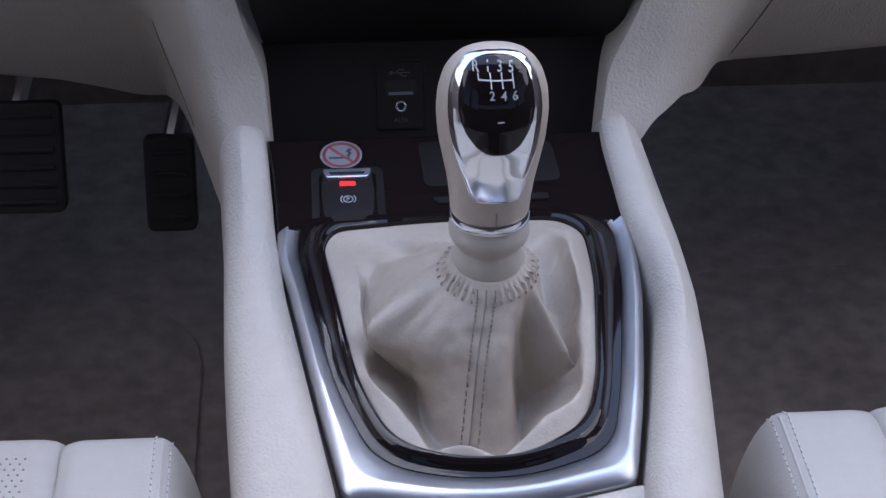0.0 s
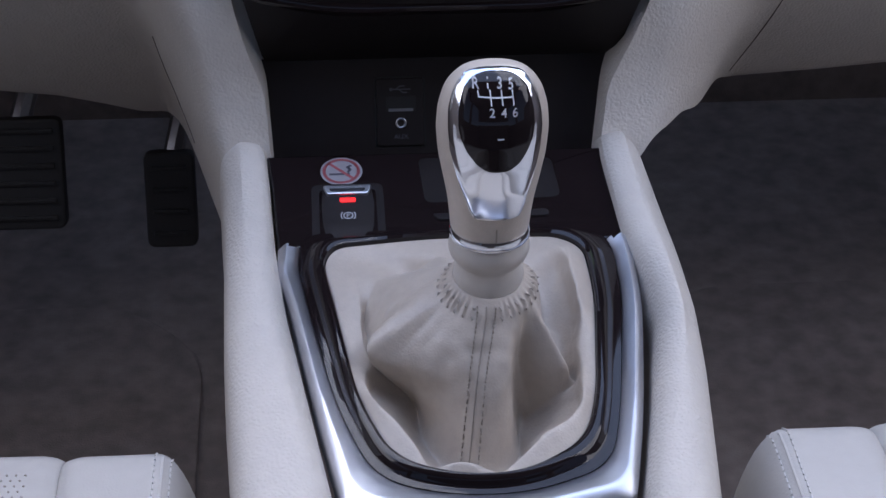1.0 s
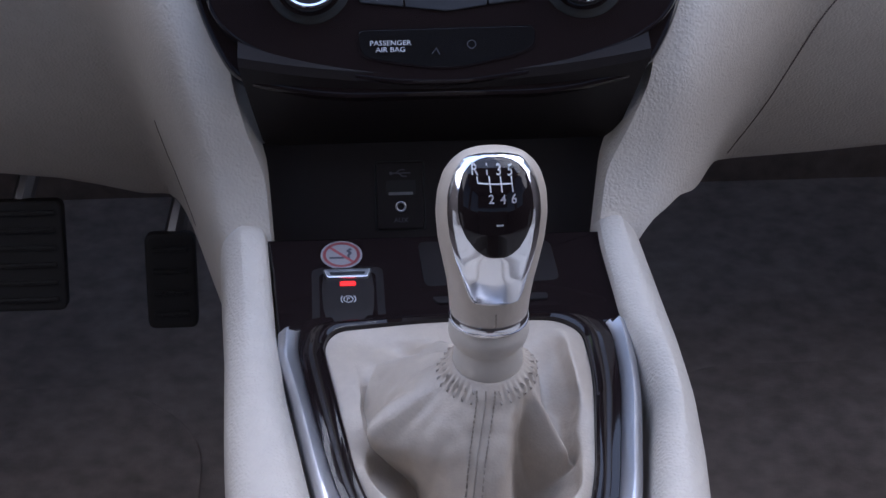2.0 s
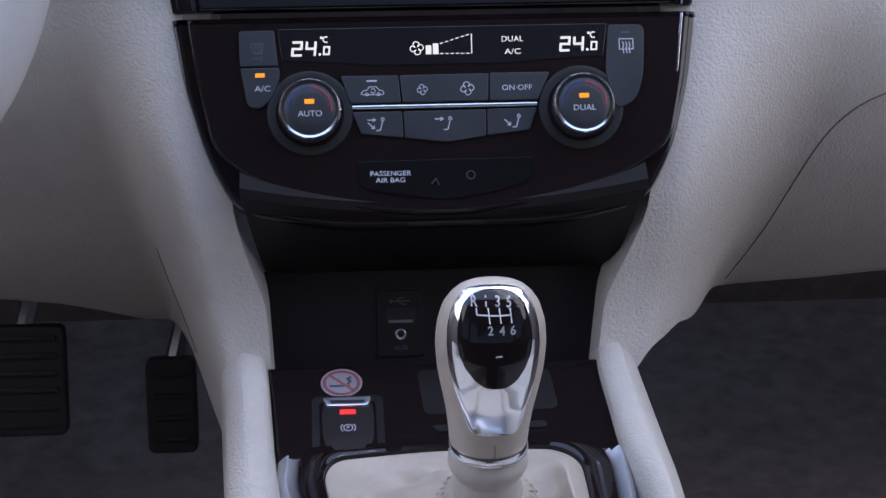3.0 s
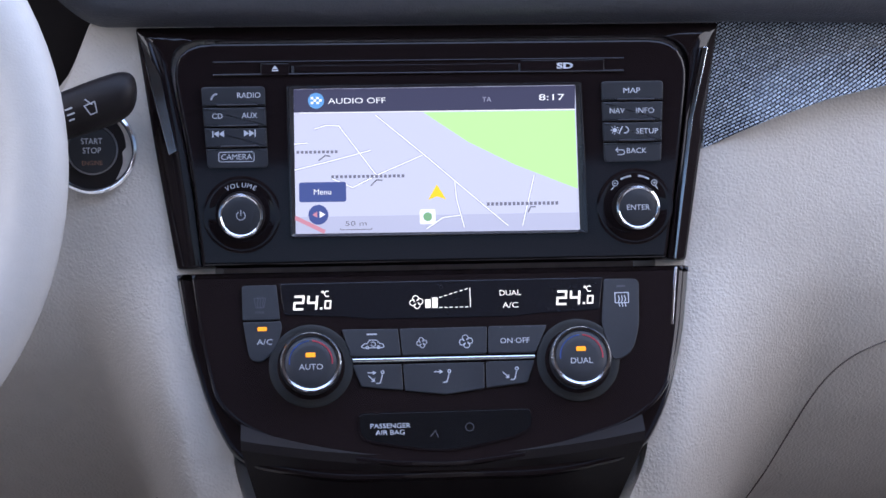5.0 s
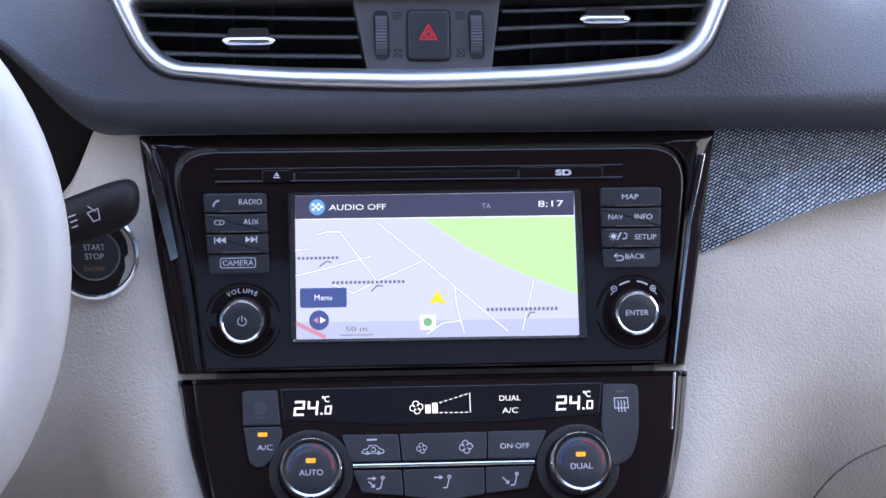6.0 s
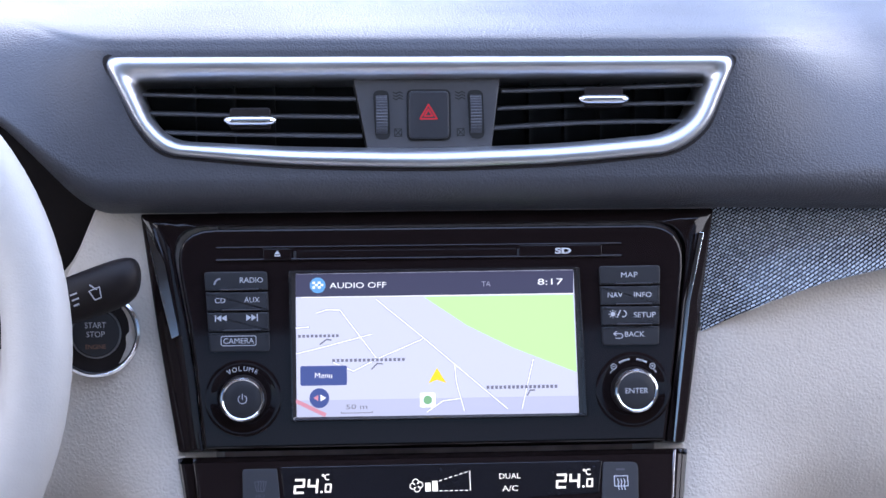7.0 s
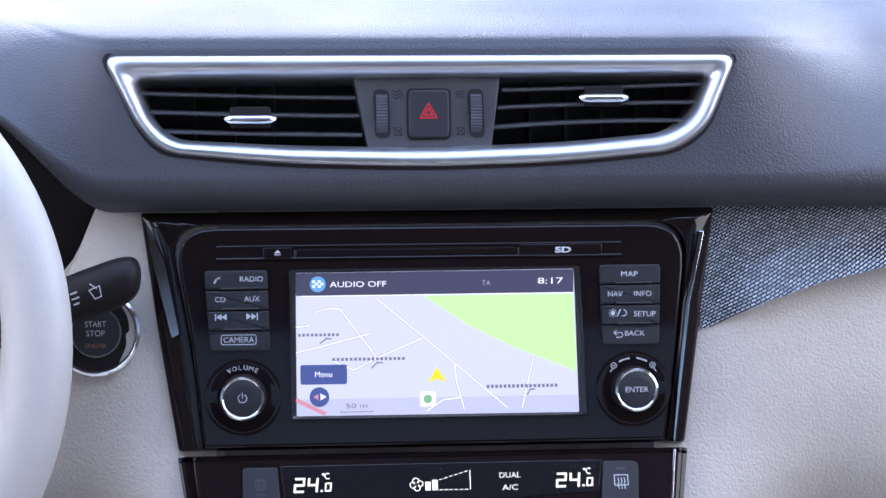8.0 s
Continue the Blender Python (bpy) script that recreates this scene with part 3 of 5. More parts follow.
part("header_line", strokes([[(-74, 65.7), (75.6, 65.9)]], 0.5, SW + 0.12), SCR_TEXT, scr)
part("footer_bar", plate(rpoly([(-77.3, 0.6), (77.8, 0.2), (77.5, 9.5), (-77.2, 9.5)], 0.1, 1), 0.9, SW), glow("screen_footer", (0.56, 0.57, 0.7), 0.93), scr)
part("park_area", plate(rpoly([(-7, 65.2), (75.6, 65.2), (77, 22.5), (42, 36.5), (17, 49)], 0.1, 1), 0.9, SW + 0.01), SCR_GREEN, scr)
ROADS = [[(-33, 64), (-6, 41.5), (9.5, 28), (38.5, 3)], [(-53, 58.5), (-33, 31.5)], [(-66, 57), (-60, 58.8), (-53, 58.5)], [(9.5, 28), (10.4, 18), (14.5, 2.5)], [(-77, 35), (-62, 38.5), (-36, 45)],
         [(-77, 49), (-70, 49.5)], [(-57, 30), (-46, 25), (-33, 31.5), (-8, 42)], [(53, 30), (46.5, 3)], [(-6, 2), (3, 8), (12, 9)]]
for road in ROADS:
    edge = part("street_edge", strokes([road], 1.25, SW + 0.05, 0.1), SCR_EDGE, scr)
    part("street", strokes([road], 0.75, SW + 0.1, 0.1), SCR_ROAD, scr)
part("footpath", strokes([[(-77, 9), (-62, 1.5)]], 2.2, SW + 0.08), SCR_PINK, scr)
for u0, v0, u1, v1 in ((-76, 43.8, -53, 45.3), (-57.5, 30.2, -17, 31.8), (27, 14.0, 67, 15.8)):
    n = int((u1 - u0) / 2.3)
    for k in range(n):
        a = u0 + (u1 - u0) * k / n
        part("street_caption", plate(rect(a, v0, a + (u1 - u0) / n * 0.62, v1), 1, SW + 0.14), SCR_INK, scr)
for line in ([(-64, 40), (-60.5, 42.6), (-58, 42.2)], [(-36, 26), (-33, 29), (-30, 28.8)], [(49.5, 10.2), (51, 13), (53.5, 13)]):
    part("street_arrow", strokes([line], 0.7, SW + 0.16), SCR_INK, scr)
part("menu_button", plate(rect(-75, 17.5, -49.6, 28.2, 1.2), 1, SW + 0.2), SCR_BLUE, scr)
part("menu_word", lettering("Menu", -62.4, 23, 3.1, SW + 0.3), SCR_TEXT, scr)
part("flag_disc", plate(circle(-65, 72.2, 4.3, 32), 1, SW + 0.15), SCR_SKY, scr)
chk = [plate(rect(-67.9 + 1.5 * i, 70.4 + 1.3 * j, -66.4 + 1.5 * i, 71.7 + 1.3 * j), 1, SW + 0.22) for i in range(4) for j in range(3) if (i + j) % 2 == 0]
part("flag_checks", merge(*chk), SCR_TEXT, scr)
part("audio_word", lettering("AUDIO OFF", -43, 72.0, 3.1, SW + 0.2, width=31), SCR_TEXT, scr)
part("traffic_word", lettering("TA", 27.5, 71.8, 2.8, SW + 0.2), SCR_EDGE, scr)
part("clock", lettering("8:17", 63, 72.6, 3.4, SW + 0.2, width=14), SCR_TEXT, scr)
part("scale_word", lettering("50 m", -44.5, 5.6, 2.6, SW + 0.2, width=11.5), SCR_INK, scr)
part("scale_line", strokes([[(-53, 2.9), (-53, 2.2), (-36, 2.2), (-36, 2.9)]], 0.4, SW + 0.2), SCR_INK, scr)
part("compass_disc", plate(circle(-64.8, 10.6, 5.4, 32), 1, SW + 0.2), SCR_BLUE, scr)
part("compass_tip", plate([(-64.2 * MM, 12.6 * MM), (-64.2 * MM, 8.8 * MM), (-61 * MM, 10.7 * MM)], 1, SW + 0.3), SCR_TEXT, scr)
part("compass_tail", plate([(-65.4 * MM, 12.4 * MM), (-65.4 * MM, 9 * MM), (-68 * MM, 10.7 * MM)], 1, SW + 0.3), SCR_PINK, scr)
part("position_arrow", plate([(-0.3 * MM, 26 * MM), (-5 * MM, 17.8 * MM), (-0.3 * MM, 19.6 * MM), (4.8 * MM, 17.8 * MM)], 1, SW + 0.3), SCR_GOLD, scr)
part("camera_icon", plate(rect(-9.8, 4.5, -1.2, 12.6, 1.2), 1, SW + 0.2), SCR_ROAD, scr)
part("camera_icon_ring", plate(circle(-5.5, 8.6, 2.4, 24), 1, SW + 0.3), glow("screen_icon_green", (0.25, 0.5, 0.25), 0.9), scr)


def key_block(v_top, v_bot, quads, marks, lean):
    """Column of four rocker keys with legends; quads give left and right edges top and bottom."""
    (l0, r0), (l1, r1) = quads
    for k in range(4):
        t0, t1 = k / 4, (k + 1) / 4
        va, vb = v_top + (v_bot - v_top) * t0 - 0.35, v_top + (v_bot - v_top) * t1 + 0.35
        la, ra = l0 + (l1 - l0) * t0, r0 + (r1 - r0) * t0
        lb, rb = l0 + (l1 - l0) * t1, r0 + (r1 - r0) * t1
        rad = [2.2 if k == 3 else 0.5] * 2 + [2.2 if k == 0 else 0.5] * 2
        key = part("key", plate(rpoly([(lb, vb), (rb, vb), (ra, va), (la, va)], rad, 4), -1, 2.4, 0.7), KEY, unit)
        if k < 3:
            part("key_ridge", tube([((lb + 8) * MM, (vb + 0.6) * MM, 0.0026), ((rb - 4.5) * MM, (vb + 0.6) * MM, 0.0026)], 0.0008, 8), PIANO, key)
        for item in marks[k]:
            part("legend", item, PRINT, key)


phone = strokes([arc(-117.8, 73.2, 3.2, 175, 95, 8)], 1.0, 2.5)
prev = merge(plate([(-117.4 * MM, 55 * MM), (-114.6 * MM, 56.8 * MM), (-114.6 * MM, 53.2 * MM)], 2.3, 2.5), plate([(-120.2 * MM, 55 * MM), (-117.4 * MM, 56.8 * MM), (-117.4 * MM, 53.2 * MM)], 2.3, 2.5), strokes([[(-120.6, 53.4), (-120.6, 56.6)]], 0.6, 2.5))
nxt = merge(plate([(-98.4 * MM, 55.2 * MM), (-101.2 * MM, 57 * MM), (-101.2 * MM, 53.4 * MM)], 2.3, 2.5), plate([(-101.2 * MM, 55.2 * MM), (-104 * MM, 57 * MM), (-104 * MM, 53.4 * MM)], 2.3, 2.5), strokes([[(-98, 53.4), (-98, 57)]], 0.6, 2.5))
frame_box = strokes([[(-117, 40), (-99.5, 40), (-98.8, 40.8), (-98.8, 44.4), (-99.5, 45.2), (-117, 45.2), (-117.7, 44.4), (-117.7, 40.8), (-117, 40)]], 0.4, 2.5)
key_block(80.6, 36.2, ((-126.6, -92.4), (-123.8, -91.3)), [[phone, lettering("RADIO", -101, 75.6, 2.9, 2.5, width=12.5)], [lettering("CD", -118, 64.6, 2.9, 2.5), lettering("AUX", -100.8, 64.8, 2.9, 2.5, width=8.4)],
                                                   [prev, nxt], [lettering("CAMERA", -108.2, 42.6, 3.0, 2.5, width=16.6), frame_box]], 0)
sunm = merge(plate(circle(97.4, 54.2, 1.2, 16), 2.3, 2.5), strokes([[(97.4 + 1.7 * math.cos(a), 54.2 + 1.7 * math.sin(a)), (97.4 + 2.3 * math.cos(a), 54.2 + 2.3 * math.sin(a))] for a in np.linspace(0, 2 * math.pi, 9)[:-1]], 0.4, 2.5),
             strokes([[(99.8, 52.4), (101.6, 56.2)], arc(103.2, 54.3, 1.7, -110, 80, 10)], 0.6, 2.5))
backm = strokes([[(99.2, 44.6), (97.8, 43.4), (99.2, 42.2)], [(97.8, 43.4), (101.4, 43.4)] + arc(101.4, 42.1, 1.3, 90, -90, 6) + [(99.0, 40.8)]], 0.5, 2.5)
key_block(81.2, 36.4, ((90.2, 124.3), (91.6, 123.0)), [[lettering("MAP", 106.9, 75.8, 2.9, 2.5, width=9.2)], [lettering("NAV", 98.8, 64.8, 2.9, 2.5, width=8.2), lettering("INFO", 114.2, 64.8, 2.9, 2.5, width=9.8)],
                                                [sunm, lettering("SETUP", 115.2, 53.6, 2.9, 2.5, width=12.2)], [backm, lettering("BACK", 109.4, 43, 2.9, 2.5, width=11)]], 0)


def rotary(u, v, cap_mark, ring_label, label_pts):
    well = part("dial_well", lathe([(21.0, 0.0), (21.0, 0.9), (20.0, 1.2), (17.5, 0.9), (15, 0.2)], u, v, cap0=True, cap1=True), PIANO, unit)
    knob = part("rotary_knob", lathe([(12.8, 0), (12.6, 7), (12.2, 9.5)], u, v), DARK, unit, "round glossy rotary knob")
    part("chrome_ring", lathe([(12.2, 9), (12.2, 10.2), (11.8, 11), (10.9, 11.3), (10.2, 10.9), (10.0, 10)], u, v, cap0=False, cap1=False), CHROME, knob)
    part("cap", lathe([(10.2, 9.6), (10.1, 10.4), (9.4, 10.8), (6, 11.1), (0.5, 11.2)], u, v), KEY, knob)
    part("legend", cap_mark, PRINT, knob)
    for b in label_pts:
        part("legend", b, PRINT, well)


power = strokes([arc(-106.2, 11.3, 2.3, 125, 415, 20), [(-106.2, 11.4), (-106.2, 14.2)]], 0.5, 11.4)


def bent_word(word, u, v, r, a0, step, size, w):
    out = []
    for i, ch in enumerate(word):
        a = a0 - step * i
        out.append(lettering(ch, u + r * math.cos(radians(a)), v + r * math.sin(radians(a)), size, w, turn=a - 90))
    return merge(*out)


rotary(-106.2, 11.2, power, "", [bent_word("VOLUME", -106.2, 11.2, 16.2, 117, 10.8, 2.6, 1.3)])
rotary(108.6, 12.2, lettering("ENTER", 108.6, 12.4, 2.9, 11.4, width=12.6), "",
       [strokes([arc(108.4, 13.3, 16.0, 118, 98, 6), arc(108.4, 13.3, 16.0, 82, 62, 6)], 1.0, 1.4),
        strokes([arc(97.6, 25.2, 1.5, 0, 360, 14), [(97.2, 23.6), (95.6, 21.8)], [(97.0, 25.2), (98.2, 25.2)], arc(119.2, 25.2, 1.5, 0, 360, 14), [(119.8, 23.6), (121.2, 21.8)], [(118.6, 25.2), (119.8, 25.2)], [(119.2, 24.6), (119.2, 25.8)]], 0.4, 1.4)])

# ---- climate panel ----
clim = thing("climate_panel", LP, "piano black climate control panel with two chrome-ringed dials", "climate control")
C_OUT = [(-134.5, -0.6), (-129.5, -36), (-121.5, -73), (-101, -89), (-66, -101.5), (-26, -107.5), (8, -108.5), (50, -103.5), (101, -88), (123, -72), (131, -36), (136, -0.6)]
part("panel", plate(rpoly(C_OUT, [1, 8, 14, 12, 12, 12, 12, 12, 12, 14, 8, 1], 5), -30, 0, 2.5), PIANO, clim, "glossy black panel")
part("side_body", plate(rpoly([(-143, 1), (-136.5, -36), (-125.5, -75), (-110, -104), (-60, -114), (60, -114), (108, -104), (124.5, -75), (135, -36), (140.5, 1)], [1, 10, 14, 14, 20, 20, 14, 14, 10, 1], 5), -34, -7, 3), PIANO, clim)
# Chrome sliver carries the same edge reflection down the right side.
part("edge_reflection", plate(rpoly([(131.6, -2), (127.6, -34), (126.4, -34), (130.4, -2)], 0.4, 2), -1, 0.6, 0.2), CHROME, clim, "slim chrome strip in place of a reflection on the gloss edge")
disp = part("display", plate(rpoly([(-86.5, -7.2), (-84.3, -24.4), (-50, -26.2), (-36, -27.6), (40, -27.6), (54, -26.2), (87.2, -24.8), (90.2, -7)], 1.5, 3), -1, 0.6, 0.3), mat("smoked_display_glass", (0.012, 0.012, 0.015), 0.1, vary=0.1, vscale=20), clim, "smoked display window")
SEG = {"2": "abged", "4": "fgbc", "0": "abcdef"}


def digit(ch, u, v, h, wd):
    pts = {"a": [(0, 1), (1, 1)], "b": [(1, 1), (1, 0.5)], "c": [(1, 0.5), (1, 0)], "d": [(0, 0), (1, 0)], "e": [(0, 0.5), (0, 0)], "f": [(0, 1), (0, 0.5)], "g": [(0, 0.5), (1, 0.5)]}
    return [[(u + (p[0] - 0.5) * wd + (p[1] - 0.5) * h * 0.1, v + (p[1] - 0.5) * h) for p in pts[s]] for s in SEG[ch]]


for u in (-69.8, 73.4):
    part("temperature", merge(strokes(digit("2", u - 6.4, -18.0, 7.0, 4.6) + digit("4", u + 0.9, -18.0, 7.0, 4.6), 1.25, 0.75), strokes(digit("0", u + 9.2, -19.2, 4.0, 2.8), 0.9, 0.75),
                              plate(rect(u + 5.0, -21.8, u + 6.2, -20.6), 0.6, 0.75), strokes([arc(u + 9.0, -13.2, 1.5, 60, 300, 8), arc(u + 6.6, -12.2, 0.45, 0, 360, 8)], 0.6, 0.75)), LCD, disp, "lit temperature digits")


def fan_mark(u, v, r, w, width):
    return strokes([arc(u + r * 0.5 * math.cos(radians(a)), v + r * 0.5 * math.sin(radians(a)), r * 0.42, a - 130, a + 150, 10) for a in (10, 100, 190, 280)], width, w)


part("fan_icon", fan_mark(-12.6, -18.8, 3.9, 0.75, 0.5), LCD, disp)
part("fan_bars", merge(plate(rect(-7.8, -22.2, -4.8, -17.4), 0.6, 0.75), plate(rect(-4.0, -22.2, -1.0, -16.4), 0.6, 0.75)), LCD, disp)
wedge = [[(0 + 2.8 * i, -16.5 + 0.85 * i), (1.4 + 2.8 * i, -16.07 + 0.85 * i)] for i in range(6)] + [[(0 + 2.8 * i, -22), (1.4 + 2.8 * i, -22)] for i in range(6)] + [[(16.8, -22), (16.8, -11.6)]]
part("fan_scale", strokes(wedge, 0.5, 0.75), LCD, disp)
part("dual_word", lettering("DUAL", 38.8, -14.6, 3.0, 0.75, width=11.6), LCD, disp)
part("ac_word", lettering("A/C", 38.6, -21.4, 3.0, 0.75, width=8.6), LCD, disp)

key = part("side_key", plate(rpoly([(-107, -8), (-88.2, -8), (-86.4, -27.2), (-106.6, -27.2)], [2, 1, 0.6, 0.6], 3), -1, 1.6, 0.5), KEY, clim)
part("legend", merge(lettering("MAX", -97.2, -23.0, 1.7, 1.7), strokes([[(-100.4, -15.2), (-94, -15.2), (-95.2, -20.4), (-99.2, -20.4), (-100.4, -15.2)]] + [[(x, -14.4), (x + 0.5, -16.4), (x, -18), (x + 0.4, -20)] for x in (-98.6, -97.2, -95.8)], 0.45, 1.7)), DIMPRINT, key)
key = part("side_key", plate(rpoly([(-106.5, -28), (-86.2, -28), (-85.4, -31), (-88, -42), (-96, -50.5), (-103, -49)], [0.6, 0.6, 1, 8, 6, 5], 3), -1, 1.6, 0.5), KEY, clim)
part("legend", lettering("A/C", -94.9, -39.2, 3.0, 1.7, width=8.4), PRINT, key)
part("lamp", plate(rect(-98.6, -33.2, -93.6, -31.0, 0.4), 1.4, 1.8, 0.1), AMBER, key, "amber lit lamp")
key = part("side_key", plate(rpoly([(90.6, -8), (110, -8.2), (108.6, -36), (104, -49.5), (93.5, -54), (88.2, -33)], [1.5, 4, 8, 8, 4, 4], 4), -1, 1.6, 0.5), KEY, clim)
part("legend", strokes([[(96.2, -16), (103.6, -16), (103.6, -21.6), (96.2, -21.6), (96.2, -16)]] + [[(x, -17.6), (x + 0.6, -19.4), (x, -21), (x + 0.5, -23.6)] for x in (98, 99.7, 101.4)], 0.5, 1.7), PRINT, key)
part("indicator", plate(rect(97.4, -12.8, 102.2, -11.8), 1.5, 1.7), DIMPRINT, key)


def climate_dial(u, v, word, width):
    part("dial_well", lathe([(22.8, -1), (22.6, 0.5), (21.4, 1.0), (19.2, 0.4), (17, -0.4)], u, v), CAVITY, clim, "matt black recess round the dial")
    dial = part("dial", lathe([(16.6, 0), (16.4, 9), (16.0, 11)], u, v), CHROME, clim, "chrome-ringed temperature dial")
    part("ring", lathe([(16.4, 8), (16.6, 11), (16.2, 13.2), (15.3, 14.2), (14.2, 14.0), (13.8, 12.6)], u, v, cap0=False, cap1=False), CHROME, dial)
    part("cap", lathe([(13.9, 12.2), (13.8, 13), (13.2, 13.5), (8, 13.8), (0.5, 13.9)], u, v), KEY, dial)
    part("legend", lettering(word, u, v - 2.6, 3.1, 14.1, width=width), PRINT, dial)
    part("lamp", plate(rect(u - 2.7, v + 2.6, u + 2.4, v + 5.0, 0.4), 13.6, 14.2, 0.1), AMBER, dial, "amber lit lamp")
    part("cool_arc", strokes([arc(u, v, 11.4, 185, 95, 14)], 0.7, 13.85), BLUEINK, dial)
    part("warm_arc", strokes([arc(u, v, 11.4, 85, -5, 14)], 0.7, 13.85), REDINK, dial)


climate_dial(-70.2, -52.6, "AUTO", 12.6)
climate_dial(74.4, -52.4, "DUAL", 11.8)

car_mark = strokes([[(-43, -43), (-41.6, -41.4), (-39.8, -41.2), (-38.6, -39.4), (-34.8, -39.4), (-33.2, -41.2), (-31.4, -41.6), (-30.8, -43), (-31.8, -43.6), (-41.8, -43.6), (-43, -43)], arc(-39.8, -43.4, 0.8, 0, 360, 8), arc(-33.8, -43.4, 0.8, 0, 360, 8), arc(-36.6, -41.6, 1.2, 200, 500, 10)], 0.45, 1.7)


def seat_air(u, v, lo, hi):
    ln = [[(u + 1.2, v - 3.2), (u + 3.2, v - 3.0), (u + 4.4, v + 1.4)], arc(u + 4.6, v + 2.8, 0.8, 0, 360, 8)]
    if lo:
        ln += [[(u - 3, v + 1), (u, v - 2)], [(u - 1.4, v - 2), (u, v - 2), (u, v - 0.6)]]
    if hi:
        ln += [[(u - 3.4, v + 2.6), (u + 0.6, v + 2.6)], [(u - 0.6, v + 3.4), (u + 0.8, v + 2.6), (u - 0.6, v + 1.8)]]
    return strokes(ln, 0.55, 1.7)


CLIMATE_KEYS = [([(-53.5, -33.2), (-23.0, -33.4), (-21.8, -48.2), (-48.6, -48.2)], [car_mark, plate(rect(-40, -36.6, -34.5, -35.8), 1.5, 1.7)]),
        ([(-22.2, -33.4), (25.3, -33.2), (24.6, -48.0), (-21.0, -48.2)], [fan_mark(-10.4, -41.4, 3.0, 1.7, 0.45), fan_mark(13.6, -41.2, 3.9, 1.7, 0.5)]),
        ([(26.0, -33.0), (58.0, -33.0), (51.2, -48.0), (25.4, -48.0)], [lettering("ON·OFF", 40.2, -41.2, 2.9, 1.7, width=16)]),
        ([(-48.0, -52.6), (-21.6, -52.8), (-21.0, -67.0), (-43.5, -64.6)], [seat_air(-36.5, -59.8, True, True)]),
        ([(-20.8, -52.8), (23.2, -52.6), (22.8, -67.0), (2, -69.8), (-20.2, -67.2)], [seat_air(-0.6, -60, False, True)]),
        ([(24.0, -52.4), (50.5, -52.2), (46.2, -64.2), (23.6, -66.8)], [seat_air(36.0, -59.4, True, False)])]
for pts, marks in CLIMATE_KEYS:
    key = part("key", plate(rpoly(pts, 1.0, 2), -1, 1.6, 0.5), KEY, clim)
    for b in marks:
        part("legend", b, PRINT, key)
part("chrome_strip", tube([(-0.0478, -0.0503, 0.0016), (0.0505, -0.0503, 0.0016)], 0.0013, 10), CHROME, clim, "thin chrome strip")
bag = part("airbag_window", plate(rpoly([(-45.6, -79), (47.4, -78.4), (47.4, -88.6), (38, -93), (4, -100), (-20, -97.5), (-44, -92.8)], [4, 3, 4, 6, 20, 20, 6], 4), -1, 0.5, 0.3), mat("smoked_black_lens", (0.008, 0.008, 0.009), 0.12, vary=0.1, vscale=20), clim)
part("window_rim", ring_plate(rpoly([(-46.6, -78), (48.4, -77.4), (48.4, -89.4), (38.4, -94), (4, -101), (-20, -98.5), (-45, -93.8)], [4, 3, 4, 6, 20, 20, 6], 4),
                              rpoly([(-45.6, -79), (47.4, -78.4), (47.4, -88.6), (38, -93), (4, -100), (-20, -97.5), (-44, -92.8)], [4, 3, 4, 6, 20, 20, 6], 4), [(0, 0), (0.2, 0.9), (0.8, 0.9), (1, 0.3)]), PIANO, clim)
part("legend", lettering("PASSENGER\nAIR BAG", -28.4, -87.6, 2.6, 0.65, width=21.5), PRINT, bag)
part("seat_mark", strokes([[(-7, -92), (-4.5, -89), (-3, -92.4)], arc(14, -87.5, 2.2, 0, 360, 14)], 0.4, 0.7), DIMPRINT, bag)

# ---- open tray under the climate panel ----
tray = thing("storage_tray", AX, "black open tray with power and audio sockets below the stack", "tray")
part("socket_wall", plate(rect(-100, -24, 100, 34, 1), -4, 0), DARK, tray, "matt black tray wall")
bm = bmesh.new()
inv = AX.inverted()
cols = []
for i in range(31):
    x = -0.108 + 0.216 * i / 30
    sag = 0.012 * (x / 0.11) ** 2
    cols.append([tuple(inv @ Vector((p[0] * k, p[1], p[2]))) for k, p in zip((1, 1, 1, 0.985, 0.95, 0.91, 0.89, 0.89), ((x, -0.048, 0.55 + sag), (x, -0.0605, 0.545 + sag), (x, -0.0615, 0.54 + sag), (x, -0.057, 0.531 + sag), (x, -0.043, 0.512 + sag * 0.5), (x, -0.03, 0.493), (x, -0.0215, 0.484), (x, -0.015, 0.484)))])
part("tray_brow", rings_mesh(cols, closed=False), DARK, tray)
part("release_slot", plate(rpoly([(-66, 77), (-43, 74), (-43, 71), (-64, 73)], 1, 2), 16, 22, 0.5), DARK, tray)
sock = part("socket_panel", plate(rect(-36.2, -15.8, -10.2, 21.6, 2.0), -1, 1.4, 0.5), DARK, tray)
part("panel_gap", ring_plate(rect(-37.4, -17, -9, 22.8, 2.4), rect(-36.4, -16, -10, 21.8, 2), [(0, 0.05), (0.2, 0.3), (0.9, 0.3), (1, 0.05)]), CAVITY, sock)
part("usb_port", plate(rect(-31, 3.2, -14.4, 11.6, 0.6), 0.8, 1.55), CAVITY, sock)
part("usb_tongue", plate(rect(-29.6, 3.4, -16, 5.0, 0.2), 1.0, 1.9), STEEL, sock)
part("usb_mark", strokes([[(-28, 15.6), (-17.4, 15.6)], [(-25.5, 15.6), (-23, 17.4), (-20.6, 17.4)], [(-23.8, 15.6), (-21.6, 13.8), (-19.4, 13.8)], arc(-28, 15.6, 0.7, 0, 360, 8)], 0.6, 1.6), DIMPRINT, sock)
